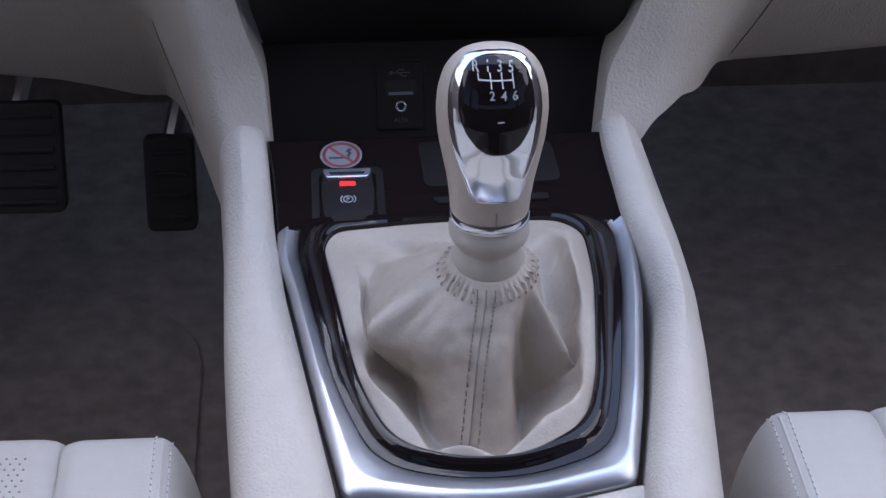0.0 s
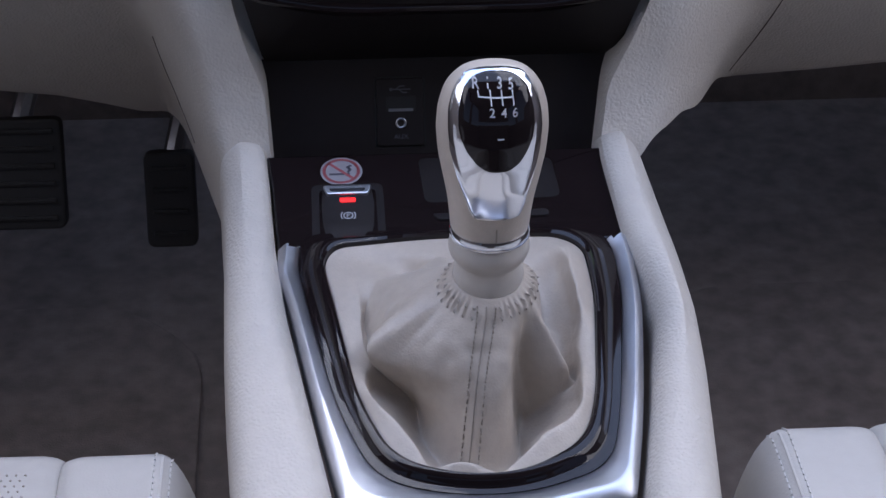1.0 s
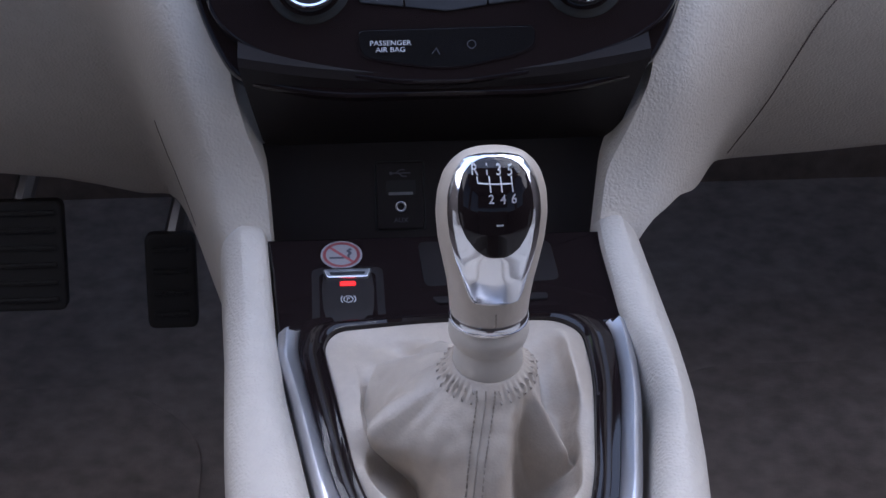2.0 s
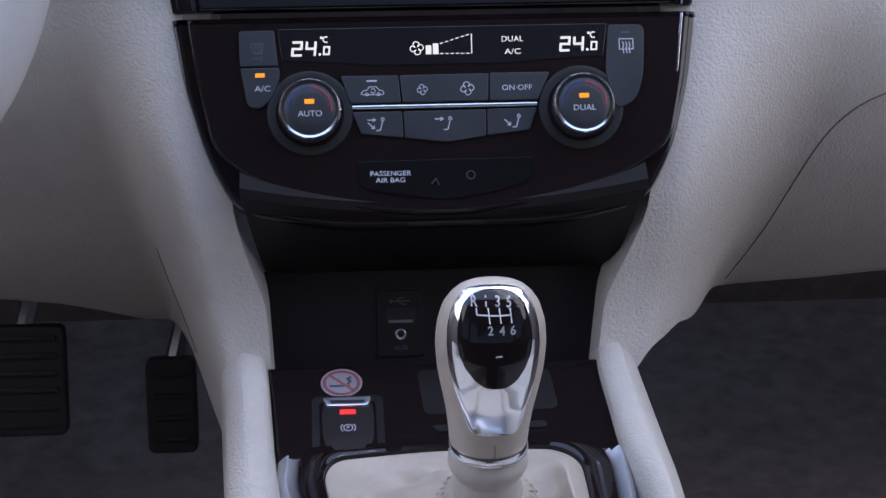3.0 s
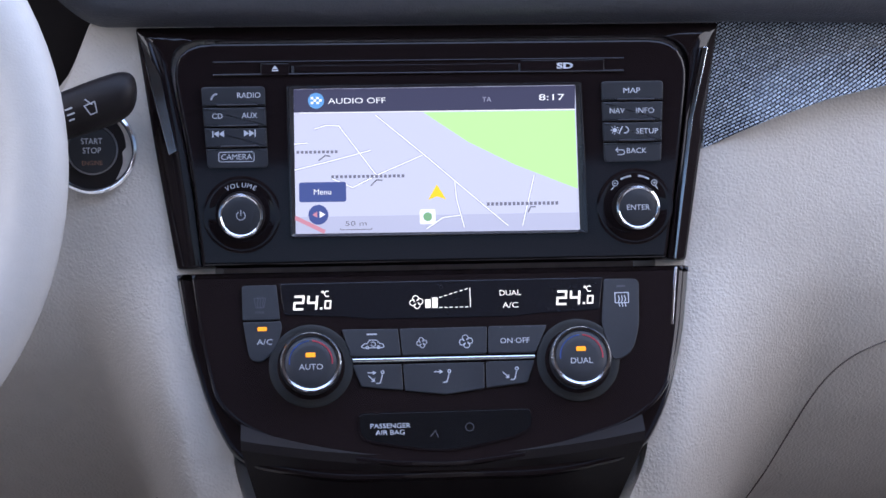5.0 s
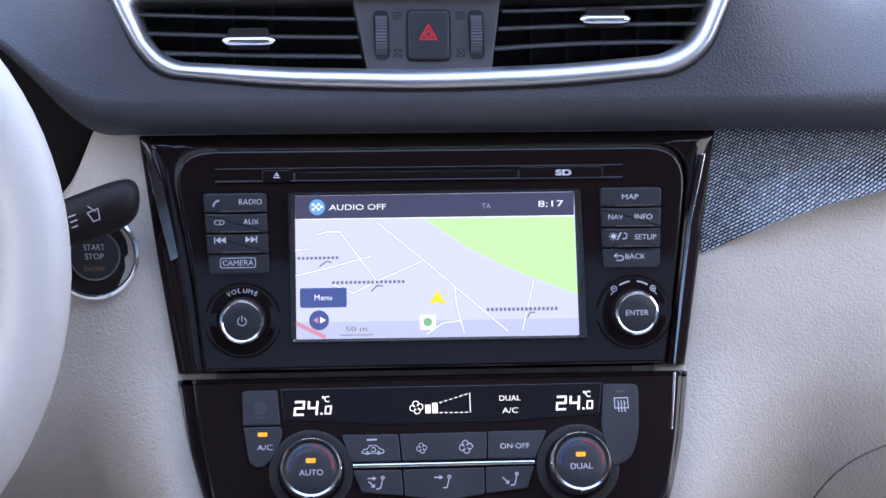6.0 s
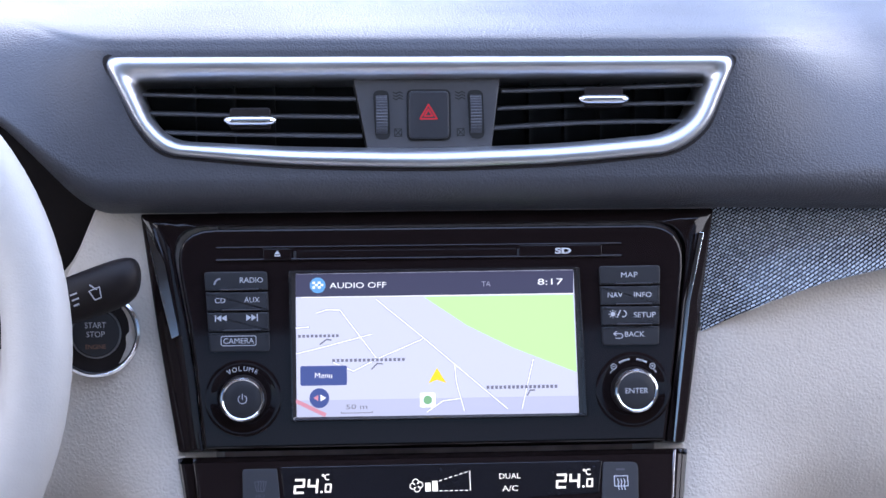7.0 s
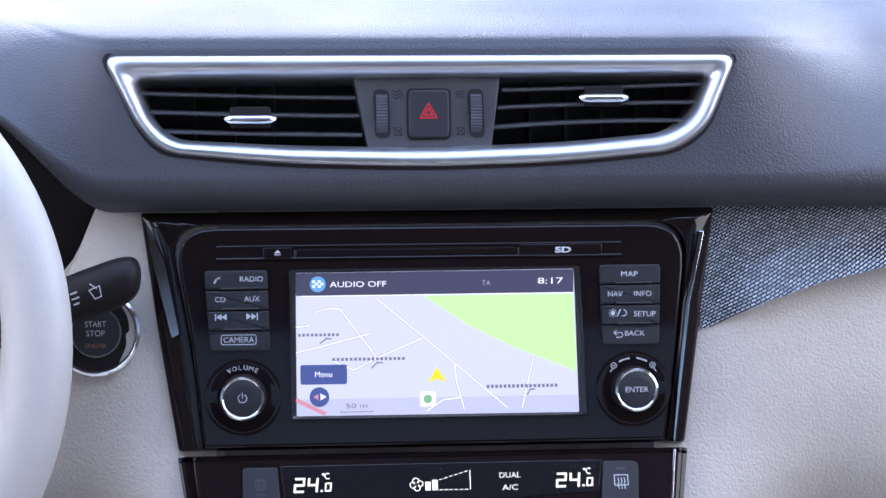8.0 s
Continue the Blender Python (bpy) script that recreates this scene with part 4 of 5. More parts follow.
part("jack", lathe([(3.1, 1), (3.1, 1.9), (2.6, 2.2), (1.8, 1.9), (1.7, 0.5)], -22.9, -3.2, 32, cap0=False), STEEL, sock, "round audio jack")
part("legend", lettering("AUX", -23.0, -10.6, 2.6, 1.6, width=8.0), DIMPRINT, sock)

# ---- console ----
cons = thing("centre_console", CP, "black console with silver-trimmed gear lever frame", "console")
OPEN = [(-68, -12), (-62, -1), (-8, 4.5), (52, 2.5), (64, -7), (65.6, -40), (58, -105), (50, -133), (20, -152), (-10, -152), (-38, -141), (-53, -106), (-63, -42)]
BLK = [(-81, -12), (-79, 12), (-8, 14), (72, 13), (80, -4), (80, -40), (68, -117), (60, -148), (22, -161.5), (-12, -161.5), (-47, -151), (-63, -110), (-75.5, -46)]
SIL = [(-92, -16), (-91, 3), (-8, 16), (84, 14), (89, 4), (90, -40), (79.5, -117), (69, -167), (20, -178), (-20, -178), (-62.5, -168.5), (-74.5, -107), (-86.5, -36)]
RR = [8, 10, 30, 12, 10, 40, 30, 34, 40, 40, 34, 30, 40]
ro, rb, rs = rpoly(OPEN, RR, 6), rpoly(BLK, RR, 6), rpoly(SIL, [3, 3, 3, 3, 3, 30, 25, 6, 30, 30, 6, 25, 30], 6)
part("top_panel", plate(rpoly([(-97, 75), (-94, 50), (-91, 2), (-40, 7), (40, 7), (88, 2), (84, 50), (84, 75)], 1, 2), -16, -2, 1), PIANO, cons, "glossy black switch panel")
part("gaiter_frame", ring_plate(rb, ro, [(0, -6), (0, -1.4), (0.3, -1.2), (0.38, -0.6), (0.48, 1.6), (0.62, 3.0), (0.8, 3.5), (0.93, 2.6), (0.98, 0.6), (1.0, -3), (1.0, -14)]), PIANO, cons, "piano black oval frame")

bm = ring_plate(rs, rb, [(0.0, -14), (0.0, -1.6), (0.05, -0.6), (0.3, 1.6), (0.4, 2.0), (0.48, 1.7), (0.75, 0.2), (0.95, -1.2), (1.0, -2.4)])
front = [f for f in bm.faces if f.calc_center_median().y > 0.002]
bmesh.ops.delete(bm, geom=front, context="FACES")
part("silver_trim", bm, SATIN_TRIM, cons, "brushed silver trim")
part("recess_lid", plate(rpoly([(-16, 70), (56, 68), (58, 36), (-14, 34)], 5, 4), -3, -1.6, 0.3), DARK, cons)
part("recess_step", plate(rpoly([(-11, 25), (50, 26), (50, 21), (-8, 20)], 2, 3), -3, -0.8, 0.5), DARK, cons)

part("rear_body", plate(rpoly([(-108, -400), (108, -400), (100, -178), (71, -166.5), (20, -178.5), (-20, -178.5), (-61.5, -167.5), (-100, -178)], 4, 3), -60, -3.5, 2), CREAM, cons, "cream console body")


def bolster(left):
    s = -1 if left else 1
    inn = [(-420, 66), (-180, 62), (-167, 63.5), (-110, 73.5), (-46, 84.5), (5, 90), (72, 94), (110, 97)] if left else [(-420, 70), (-180, 68), (-167, 69.5), (-118, 80), (-60, 90.5), (-30, 89), (6, 83), (64, 80), (110, 82)]
    out = [(-420, 108), (-168, 112), (-72, 118), (0, 119.5), (50, 121), (69, 123), (110, 124)] if left else [(-420, 100), (-179, 107.5), (-138, 111), (-90, 115), (-55, 116.3), (-12, 114.8), (30, 111.4), (72, 107.5), (110, 103)]
    secs = []
    for k in range(81):
        v = -420 + 515 * k / 80
        a, b = curve_at(v, inn) + 2.2, curve_at(v, out)
        top = 7 + 5 * smoothstep(40, -60, v)
        end = smoothstep(70, 95, v)
        m = (a + b) / 2
        pts = [(a, -22), (a, -3), (a + 1.6, top * 0.4), (a + 5.5, top * 0.8), (a + 12, top), (m + 2, top - 0.5), (b - 9, top - 3), (b - 3.5, top - 8), (b - 0.8, top - 15), (b, -18), (b + 3, -90), (b + 6, -340)]
        secs.append([(s * x * MM, v * MM, (w - 14 * end * end) * MM) for x, w in pts])
    bm = rings_mesh(secs, closed=False)
    return bm


for left in (True, False):
    pad_side = part("side_padding", bolster(left), CREAM, cons, "cream padded console side")
    md = pad_side.modifiers.new("smooth", "SUBSURF")
    md.levels = md.render_levels = 1

# ---- switch and sticker on the console ----
brake = thing("parking_brake_switch", CP @ pose(-0.0545, 0.03, -0.002), "black electric parking brake switch with lit red lamp", "switch")
part("surround", ring_plate(rpoly([(-19, 21), (19, 21), (19, -30), (-19, -30)], 5, 4), rpoly([(-15, 17), (15, 17), (15, -26), (-15, -26)], 4, 4), [(0, -2), (0, 0.2), (0.5, 0.5), (1, 0), (1, -3)]), DARK, brake)
rows = []
for v, w in ((-25, 0.3), (-24, 1.0), (-10, 1.3), (4, 2.0), (11, 2.8), (14.5, 3.0), (16, 2.2), (16.2, 0)):
    hw = 14.2 - 0.1 * abs(v)
    rows.append([(x * hw * MM, v * MM, (w - 1.3 * abs(x) ** 4) * MM) for x in (-1, -0.85, -0.5, 0, 0.5, 0.85, 1)])
rock = part("rocker", rings_mesh(rows, closed=False), DARK, brake, "curved pull switch")
part("bright_lip", plate(rpoly([(-13, 16.5), (13, 16.5), (10.8, 9.4), (-10.8, 9.4)], 1.6, 3), 1.0, 3.8, 0.8), SATIN, rock, "silver finger lip")
part("lip_inset", plate(rpoly([(-9.6, 13.4), (9.6, 13.4), (8.8, 11.2), (-8.8, 11.2)], 0.8, 3), 3.4, 3.95), KEY, rock)
part("lamp", plate(rect(-4.1, 4.4, 4.1, 7.0, 0.6), 1.0, 3.0, 0.2), REDLAMP, rock, "red lit lamp")
part("legend", merge(strokes([arc(0, -5.5, 2.4, 0, 360, 16), arc(0, -5.5, 3.8, 140, 220, 8), arc(0, -5.5, 3.8, -40, 40, 8)], 0.5, 1.75), lettering("P", 0, -5.5, 2.6, 1.75)), PRINT, rock)

stick = thing("no_smoking_sticker", CP @ pose(-0.0572, 0.0612, -0.002), "round white no-smoking sticker with red ring", "sticker")
# White and red are dimmed in colour for the shade the sticker lies in.
part("disc", plate(circle(0, 0, 11.2, 40), -0.1, 0.25), mat("shaded_white_vinyl", (0.26, 0.25, 0.27), 0.5, vary=0.1, vscale=60), stick)
part("red_ring", strokes([arc(0, 0, 9.2, 0, 360, 36), [(-6.4, 6.4), (6.4, -6.4)]], 1.6, 0.4), mat("shaded_red_ink", (0.3, 0.07, 0.08), 0.5, vary=0.1, vscale=60), stick)
part("cigarette", strokes([[(-6, -2.4), (1.0, -2.4)], [(2.5, -2.4), (4, -2.4)], [(3.6, -0.8), (4.8, 1.2), (3.4, 3), (5, 4.4)]], 1.5, 0.32), mat("dark_ink", (0.05, 0.05, 0.07), 0.5, vary=0.05, vscale=200), stick)

# ---- gear lever ----
LX, LY = 0.0103, -0.205
lever = thing("gear_lever", pose(LX, LY, 0.4575), "cream leather gear lever with chrome and black shift plate", "gear lever")
# heights above the gaiter neck; half width, half depth, front face
KN = [(0.031, 0.0172, 0.0165, -0.0165), (0.034, 0.0186, 0.0175, -0.0175), (0.042, 0.0192, 0.0178, -0.0183), (0.052, 0.0204, 0.0185, -0.02), (0.062, 0.0223, 0.0195, -0.0216), (0.0745, 0.0247, 0.0205, -0.0224),
      (0.087, 0.0257, 0.0203, -0.0216), (0.0973, 0.0249, 0.018, -0.0188), (0.1055, 0.0224, 0.0155, -0.0150), (0.1107, 0.0192, 0.0122, -0.0116), (0.1144, 0.0154, 0.0088, -0.0080), (0.1165, 0.0112, 0.0056, -0.0046), (0.1173, 0.0052, 0.002, -0.0018)]
KH, KA, KB, KF = (np.array(c) for c in zip(*KN))


def knob_front(x, h, lift=0.0):
    a, b, f = np.interp(h, KH, KA), np.interp(h, KH, KB), np.interp(h, KH, KF)
    q = min(abs(x) / a, 0.97)
    return f + b - (b + lift) * math.sqrt(1 - q * q) if q < 0.97 else f + b - b * 0.24


def spaced(k):
    hs = []
    for a, b in zip(KH, KH[1:]):
        hs += [a + (b - a) * i / k for i in range(k)]
    return hs + [KH[-1]]


rings = []
for h in spaced(3):
    a, b, f = np.interp(h, KH, KA), np.interp(h, KH, KB), np.interp(h, KH, KF)
    rings.append([(a * math.cos(t), f + b + b * math.sin(t), h) for t in np.linspace(0, 2 * math.pi, 57)[:-1]])
knob = part("knob", rings_mesh(rings, cap0=True, cap1=True), CREAM_SOFT, lever, "cream leather pear-shaped knob")
md = knob.modifiers.new("smooth", "SUBSURF")
md.levels = md.render_levels = 1
part("knob_seam", tube([(0.0015, knob_front(0.0015, h) - 0.0001, h) for h in np.linspace(0.0325, 0.041, 6)], 0.0004, 6), THREAD, knob)


def knob_patch(outline, lift, rows=44, cols=22, crown=0.0):
    """Shell following the knob's face; outline of (height, centre, half width)."""
    hs, cs, ws = (np.array(c) for c in zip(*outline))
    grid = []
    for j in range(rows + 1):
        h = hs[0] + (hs[-1] - hs[0]) * (1 - math.cos(math.pi * j / rows)) / 2
        c, w = np.interp(h, hs, cs), np.interp(h, hs, ws)
        row = []
        for i in range(cols + 1):
            s = -1 + 2 * i / cols
            edge = max(abs(s), abs(2 * j / rows - 1))
            up = lift * (1 - smoothstep(0.9, 1.0, edge)) + crown * (1 - s * s)
            row.append((c + w * s, knob_front(c + w * s, h) - up, h))
        grid.append(row)
    return rings_mesh(grid, closed=False)


BEZ = [(0.0475, 0.0012, 0.0085), (0.0482, 0.0012, 0.0112), (0.051, 0.0012, 0.0126), (0.059, 0.0008, 0.0146), (0.07, 0.0005, 0.0178), (0.082, 0.0002, 0.0204), (0.092, 0.0002, 0.0212), (0.1, 0, 0.0208), (0.1065, 0, 0.0191), (0.1107, 0, 0.0171), (0.1144, 0, 0.0138), (0.116, 0, 0.0108), (0.1167, 0, 0.0074), (0.1171, 0, 0.003)]
PLT = [(0.0755, 0.0008, 0.0034), (0.0765, 0.0008, 0.0066), (0.079, 0.0008, 0.0106), (0.084, 0.0006, 0.0146), (0.0895, 0.0005, 0.017), (0.095, 0.0004, 0.0181), (0.1015, 0.0003, 0.0178), (0.107, 0.0002, 0.0164), (0.1107, 0.0002, 0.0150), (0.114, 0.0002, 0.0118), (0.1154, 0.0002, 0.009), (0.1163, 0.0002, 0.006), (0.1167, 0.0002, 0.0024)]
part("bezel", knob_patch(BEZ, 0.0016), CHROME, knob, "polished chrome bezel")
part("shift_plate", knob_patch(PLT, 0.0026, crown=0.0004), PIANO, knob, "glossy black shift pattern plate")


def on_knob(bm, lift):
    for q in bm.verts:
        q.co = Vector((q.co.x, knob_front(q.co.x, q.co.y) - lift, q.co.y))
    return bm


TXT = 0.0033
GEARS = [("R", -8.8, 113.4), ("1", -3.6, 113.7), ("3", 1.6, 113.6), ("5", 6.6, 113.1), ("2", -2.0, 102.8), ("4", 3.2, 102.6), ("6", 8.2, 102.4)]
for ch, u, h in GEARS:
    part("gear_number", on_knob(lettering(ch, u, h, 3.7, 0, bold=0.08), TXT), WHITEINK, knob, "white gear mark")
fine_lines = []
for a, b in (((-7.8, 108.8), (7.4, 108.4)), ((-7.8, 108.8), (-8.1, 110.9)), ((-2.8, 111.3), (-2.2, 105.6)), ((2.2, 111.2), (2.8, 105.6)), ((7.1, 110.9), (7.7, 105.4))):
    fine_lines.append([(a[0] + (b[0] - a[0]) * k / 10, a[1] + (b[1] - a[1]) * k / 10) for k in range(11)])
part("shift_lines", on_knob(strokes(fine_lines, 0.6, 0, 0.0), TXT), WHITEINK, knob, "white shift pattern")
part("plate_mark", on_knob(strokes([[(0.4, 91.6), (3.0, 91.6)]], 0.7, 0, 0.0), TXT), PRINT, knob)


def turned(profile, squash=0.96, n=64):
    return rings_mesh([[(r * math.cos(t) * MM, r * squash * math.sin(t) * MM, h * MM) for t in np.linspace(0, 2 * math.pi, n + 1)[:-1]] for r, h in profile], cap0=True, cap1=True)


part("chrome_ring", turned([(17.2, 27.4), (18.6, 27.8), (19.2, 29.2), (19.1, 31.8), (18.5, 33.2), (17, 33.6)]), CHROME, lever, "polished chrome ring")
part("collar", turned([(14, -7), (15.4, -5), (16.4, 1), (16.9, 6), (16.5, 9.2), (15.5, 11.8), (15.3, 13.4), (16.3, 15.0), (18.2, 17.6), (19.1, 20.5), (19.2, 23.5), (18.5, 26), (17.5, 28), (16.8, 29.2)]), CREAM_RUBBER, lever, "ribbed cream collar")


# ---- gaiter ----
EDGE = rpoly(OPEN, RR, 8)
NA, NS = 260, 56


def gaiter_edge(a):
    """Point of the opening's rim in the direction a round the lever."""
    c = Vector((0.002, -0.066))
    d = Vector((math.cos(a), math.sin(a)))
    best = 0.05
    for p, q in zip(EDGE, EDGE[1:] + EDGE[:1]):
        p, q = Vector(p) - c, Vector(q) - c
        e = q - p
        den = d.x * e.y - d.y * e.x
        if abs(den) < 1e-12:
            continue
        t = (p.x * e.y - p.y * e.x) / den
        s = (p.x * d.y - p.y * d.x) / den
        if t > 0 and -1e-6 <= s <= 1 + 1e-6:
            best = t
    return c + d * best


def round_table(rows, col):
    """Values of a table keyed by angle (degrees), eased over a few degrees, for every whole fifth of a degree."""
    d = np.arange(0, 360, 0.2)
    keys, vals = [r[0] for r in rows], [r[col] for r in rows]
    return sum(np.interp(d + k * 1.3, keys, vals, period=360) * (4 - abs(k)) for k in range(-3, 4)) / 16


def turn_at(table, a):
    return float(table[int(math.degrees(a) % 360 * 5) % 1800])


# direction, radius and height (mm) of the sheet's folds round the lever, over the console's top
HIP = [(180, 44, 17), (190, 60, 13), (198, 65, 9), (205, 54, 3), (216, 45, 3), (235, 40, 4), (263, 40, 6), (280, 40, 6), (289, 37, 6), (297, 28, 6), (306, 23, 2), (316, 22, -4), (324, 34, -3), (331, 48, 2), (337, 40, -8), (350, 27, -6),
       (10, 27, 0), (30, 30, -2), (50, 32, 4), (68, 26, 14), (90, 30, 17), (112, 34, 14), (135, 36, 19), (158, 36, 18)]
FOOT = [(180, 58, -4), (190, 56, -12), (200, 44, -26), (212, 40, -32), (225, 46, -36), (245, 58, -36), (263, 68, -32), (280, 64, -34), (288, 56, -34), (296, 40, -36), (306, 34, -36), (318, 37, -28), (326, 46, -14), (333, 50, -10), (340, 46, -16), (352, 38, -14),
        (10, 34, -12), (24, 34, -12), (40, 40, -8), (58, 48, -1), (72, 40, -6), (90, 46, 1), (106, 52, 5), (122, 54, -4), (142, 62, 4), (165, 60, -6)]
BRINK = [(180, 0.86, -1), (192, 0.86, -6), (204, 0.93, -2), (215, 0.94, 3), (225, 0.91, 4), (236, 0.87, 4), (246, 0.90, 2), (253, 0.985, -3), (258, 0.955, 2), (263, 0.945, 3.5), (269, 0.955, 2), (274, 0.985, -3), (281, 0.93, 2),
         (292, 0.86, 5), (304, 0.88, 5), (316, 0.92, 4), (335, 0.88, 0), (350, 0.84, -1), (8, 0.86, 3), (22, 0.82, 8), (36, 0.8, 10), (50, 0.84, 7), (64, 0.9, -2), (90, 0.84, 1), (110, 0.8, 4), (128, 0.86, -2), (150, 0.82, 3)]
HIP_R, HIP_W, FOOT_R, FOOT_W, BRINK_R, BRINK_W = (round_table(t, c) for t in (HIP, FOOT, BRINK) for c in (1, 2))
AXIS = CP.inverted() @ Vector((LX, LY, 0.43))


def gaiter_point(a, s):
    """Leather sheet from the neck (s=0) out to the rim (s=1), with its folds."""
    e = gaiter_edge(a)
    sa, ca = math.sin(a), math.cos(a)
    rim = math.hypot(e.x - AXIS.x, e.y - AXIS.y)
    d = Vector(((e.x - AXIS.x) / rim, (e.y - AXIS.y) / rim))

    def at(r, w):
        return CP @ Vector((AXIS.x + d.x * r, AXIS.y + d.y * r, w * MM))

    base = CP @ Vector((e.x, e.y, 0.0005))
    neck = Vector((LX + 0.0182 * ca, LY + 0.0175 * sa, 0.462 - 0.004 * max(0, -sa) + 0.002 * max(0, sa)))
    shoulder = neck + Vector((0.0052 * ca, 0.0052 * sa, -0.006))
    r_hip = turn_at(HIP_R, a) * MM
    r_foot = min(turn_at(FOOT_R, a) * MM, rim * 0.9)
    hip = at(min(r_hip, rim * 0.9), turn_at(HIP_W, a))
    foot = at(r_foot, turn_at(FOOT_W, a))
    brink = at(max(rim * turn_at(BRINK_R, a), r_foot + 0.002), turn_at(BRINK_W, a))
    deep = smoothstep(6, 26, turn_at(BRINK_W, a) - turn_at(FOOT_W, a))
    wall = foot.lerp(brink, 0.5).lerp(at(max(rim * turn_at(BRINK_R, a) - 0.003, r_foot + 0.001), turn_at(BRINK_W, a) - 11), deep)
    stops = [neck, shoulder, hip, foot, wall, brink, base]
    ts = [0.0, 0.1, 0.38, 0.64, 0.78, 0.88, 1.0]
    k = 0
    while k < 5 and s > ts[k + 1]:
        k += 1
    t = (s - ts[k]) / (ts[k + 1] - ts[k])
    p0, p1, p2, p3 = stops[max(k - 1, 0)], stops[k], stops[k + 1], stops[min(k + 2, 6)]
    span = (p2 - p1).length
    m1 = (p2 - p0) * 0.8 * span / max(1e-6, (p1 - p0).length + span)
    m2 = (p3 - p1) * 0.8 * span / max(1e-6, (p3 - p2).length + span)
    p = p1 * (2 * t ** 3 - 3 * t * t + 1) + m1 * (t ** 3 - 2 * t * t + t) + p2 * (3 * t * t - 2 * t ** 3) + m2 * (t ** 3 - t * t)
    out = Vector((ca, sa, 0.3))
    gather = max(0.0, 1 - abs(s - 0.06) / 0.065)
    away = abs((a - radians(263) + math.pi) % (2 * math.pi) - math.pi)
    pleat = smoothstep(0.22, 0.5, away)
    p += out * (0.0006 * gather + 0.0007 * gather * pleat * math.sin(a * 40 + 1.2 * math.sin(a * 5)))
    p += out * 0.0026 * (noise.noise(Vector((ca * 2.2, sa * 2.2, s * 3))) * min(1, 4 * s * (1 - s)))
    p += out * 0.0008 * noise.noise(Vector((p.x * 140, p.y * 140, p.z * 140))) * min(1, 6 * s * (1 - s))
    return p


rings = []
for j in range(NS + 1):
    s = j / NS
    rings.append([tuple(gaiter_point(2 * math.pi * i / NA, s)) for i in range(NA)])
top = [(x * 0.95 + LX * 0.05, y * 0.95 + LY * 0.05, z + 0.0012) for x, y, z in rings[0]]
inner = [(x * 0.84 + LX * 0.16, y * 0.84 + LY * 0.16, z + 0.0005) for x, y, z in rings[0]]
gaiter = part("gaiter", rings_mesh([inner, top] + rings), CREAM_SOFT, None, "soft cream leather gaiter with folds")
gaiter.parent = lever
gaiter.matrix_parent_inverse = lever.matrix_world.inverted()
md = gaiter.modifiers.new("smooth", "SUBSURF")
md.levels = md.render_levels = 1


def beside(a, s, off):
    """Point of the sheet a fixed width beside the seam."""
    c = gaiter_point(a, s)
    return gaiter_point(a + off / max(0.012, math.hypot(c.x - LX, c.y - LY)), s)


def stitch_row(a, off, s0, s1, count, material, r=0.0005):
    bms = []
    for k in range(count):
        t0, t1 = s0 + (s1 - s0) * (k + 0.12) / count, s0 + (s1 - s0) * (k + 0.72) / count
        p, q = beside(a, t0, off), beside(a, t1, off)
        n = Vector((0, -0.0004, 0.0003))
        bms.append(tube([p + n * 0.4, (p + q) / 2 + n * 1.6, q + n * 0.4], r, 5))
    ob = part("stitching", merge(*bms), material, gaiter)
    return ob



for off in (-0.0042, 0.0042):
    stitch_row(radians(263), off, 0.03, 0.62, 28, THREAD, 0.00042)
seam = [gaiter_point(radians(263), s) + Vector((0, -0.0001, 0.0001)) for s in np.linspace(0.03, 0.62, 40)]
part("seam", tube(seam, 0.0004, 5), THREAD, gaiter)
puckers = []
for k in range(30):
    a = radians(263) + 0.3 + (2 * math.pi - 0.6) * k / 29
    for s0, s1 in ((0.035, 0.055), (0.095, 0.115)):
        p, q = gaiter_point(a, s0), gaiter_point(a + 0.03, s1)
        lift = Vector((math.cos(a), math.sin(a), 0.5)) * 0.0004
        puckers.append(tube([p, (p + q) / 2 + lift * 2, q], 0.0004, 5))
part("neck_stitching", merge(*puckers), mat("cream_thread", (0.4, 0.355, 0.31), 0.7, vary=0.08, vscale=300), gaiter, "beige stitches round the gathered neck")

# ---- front seats ----


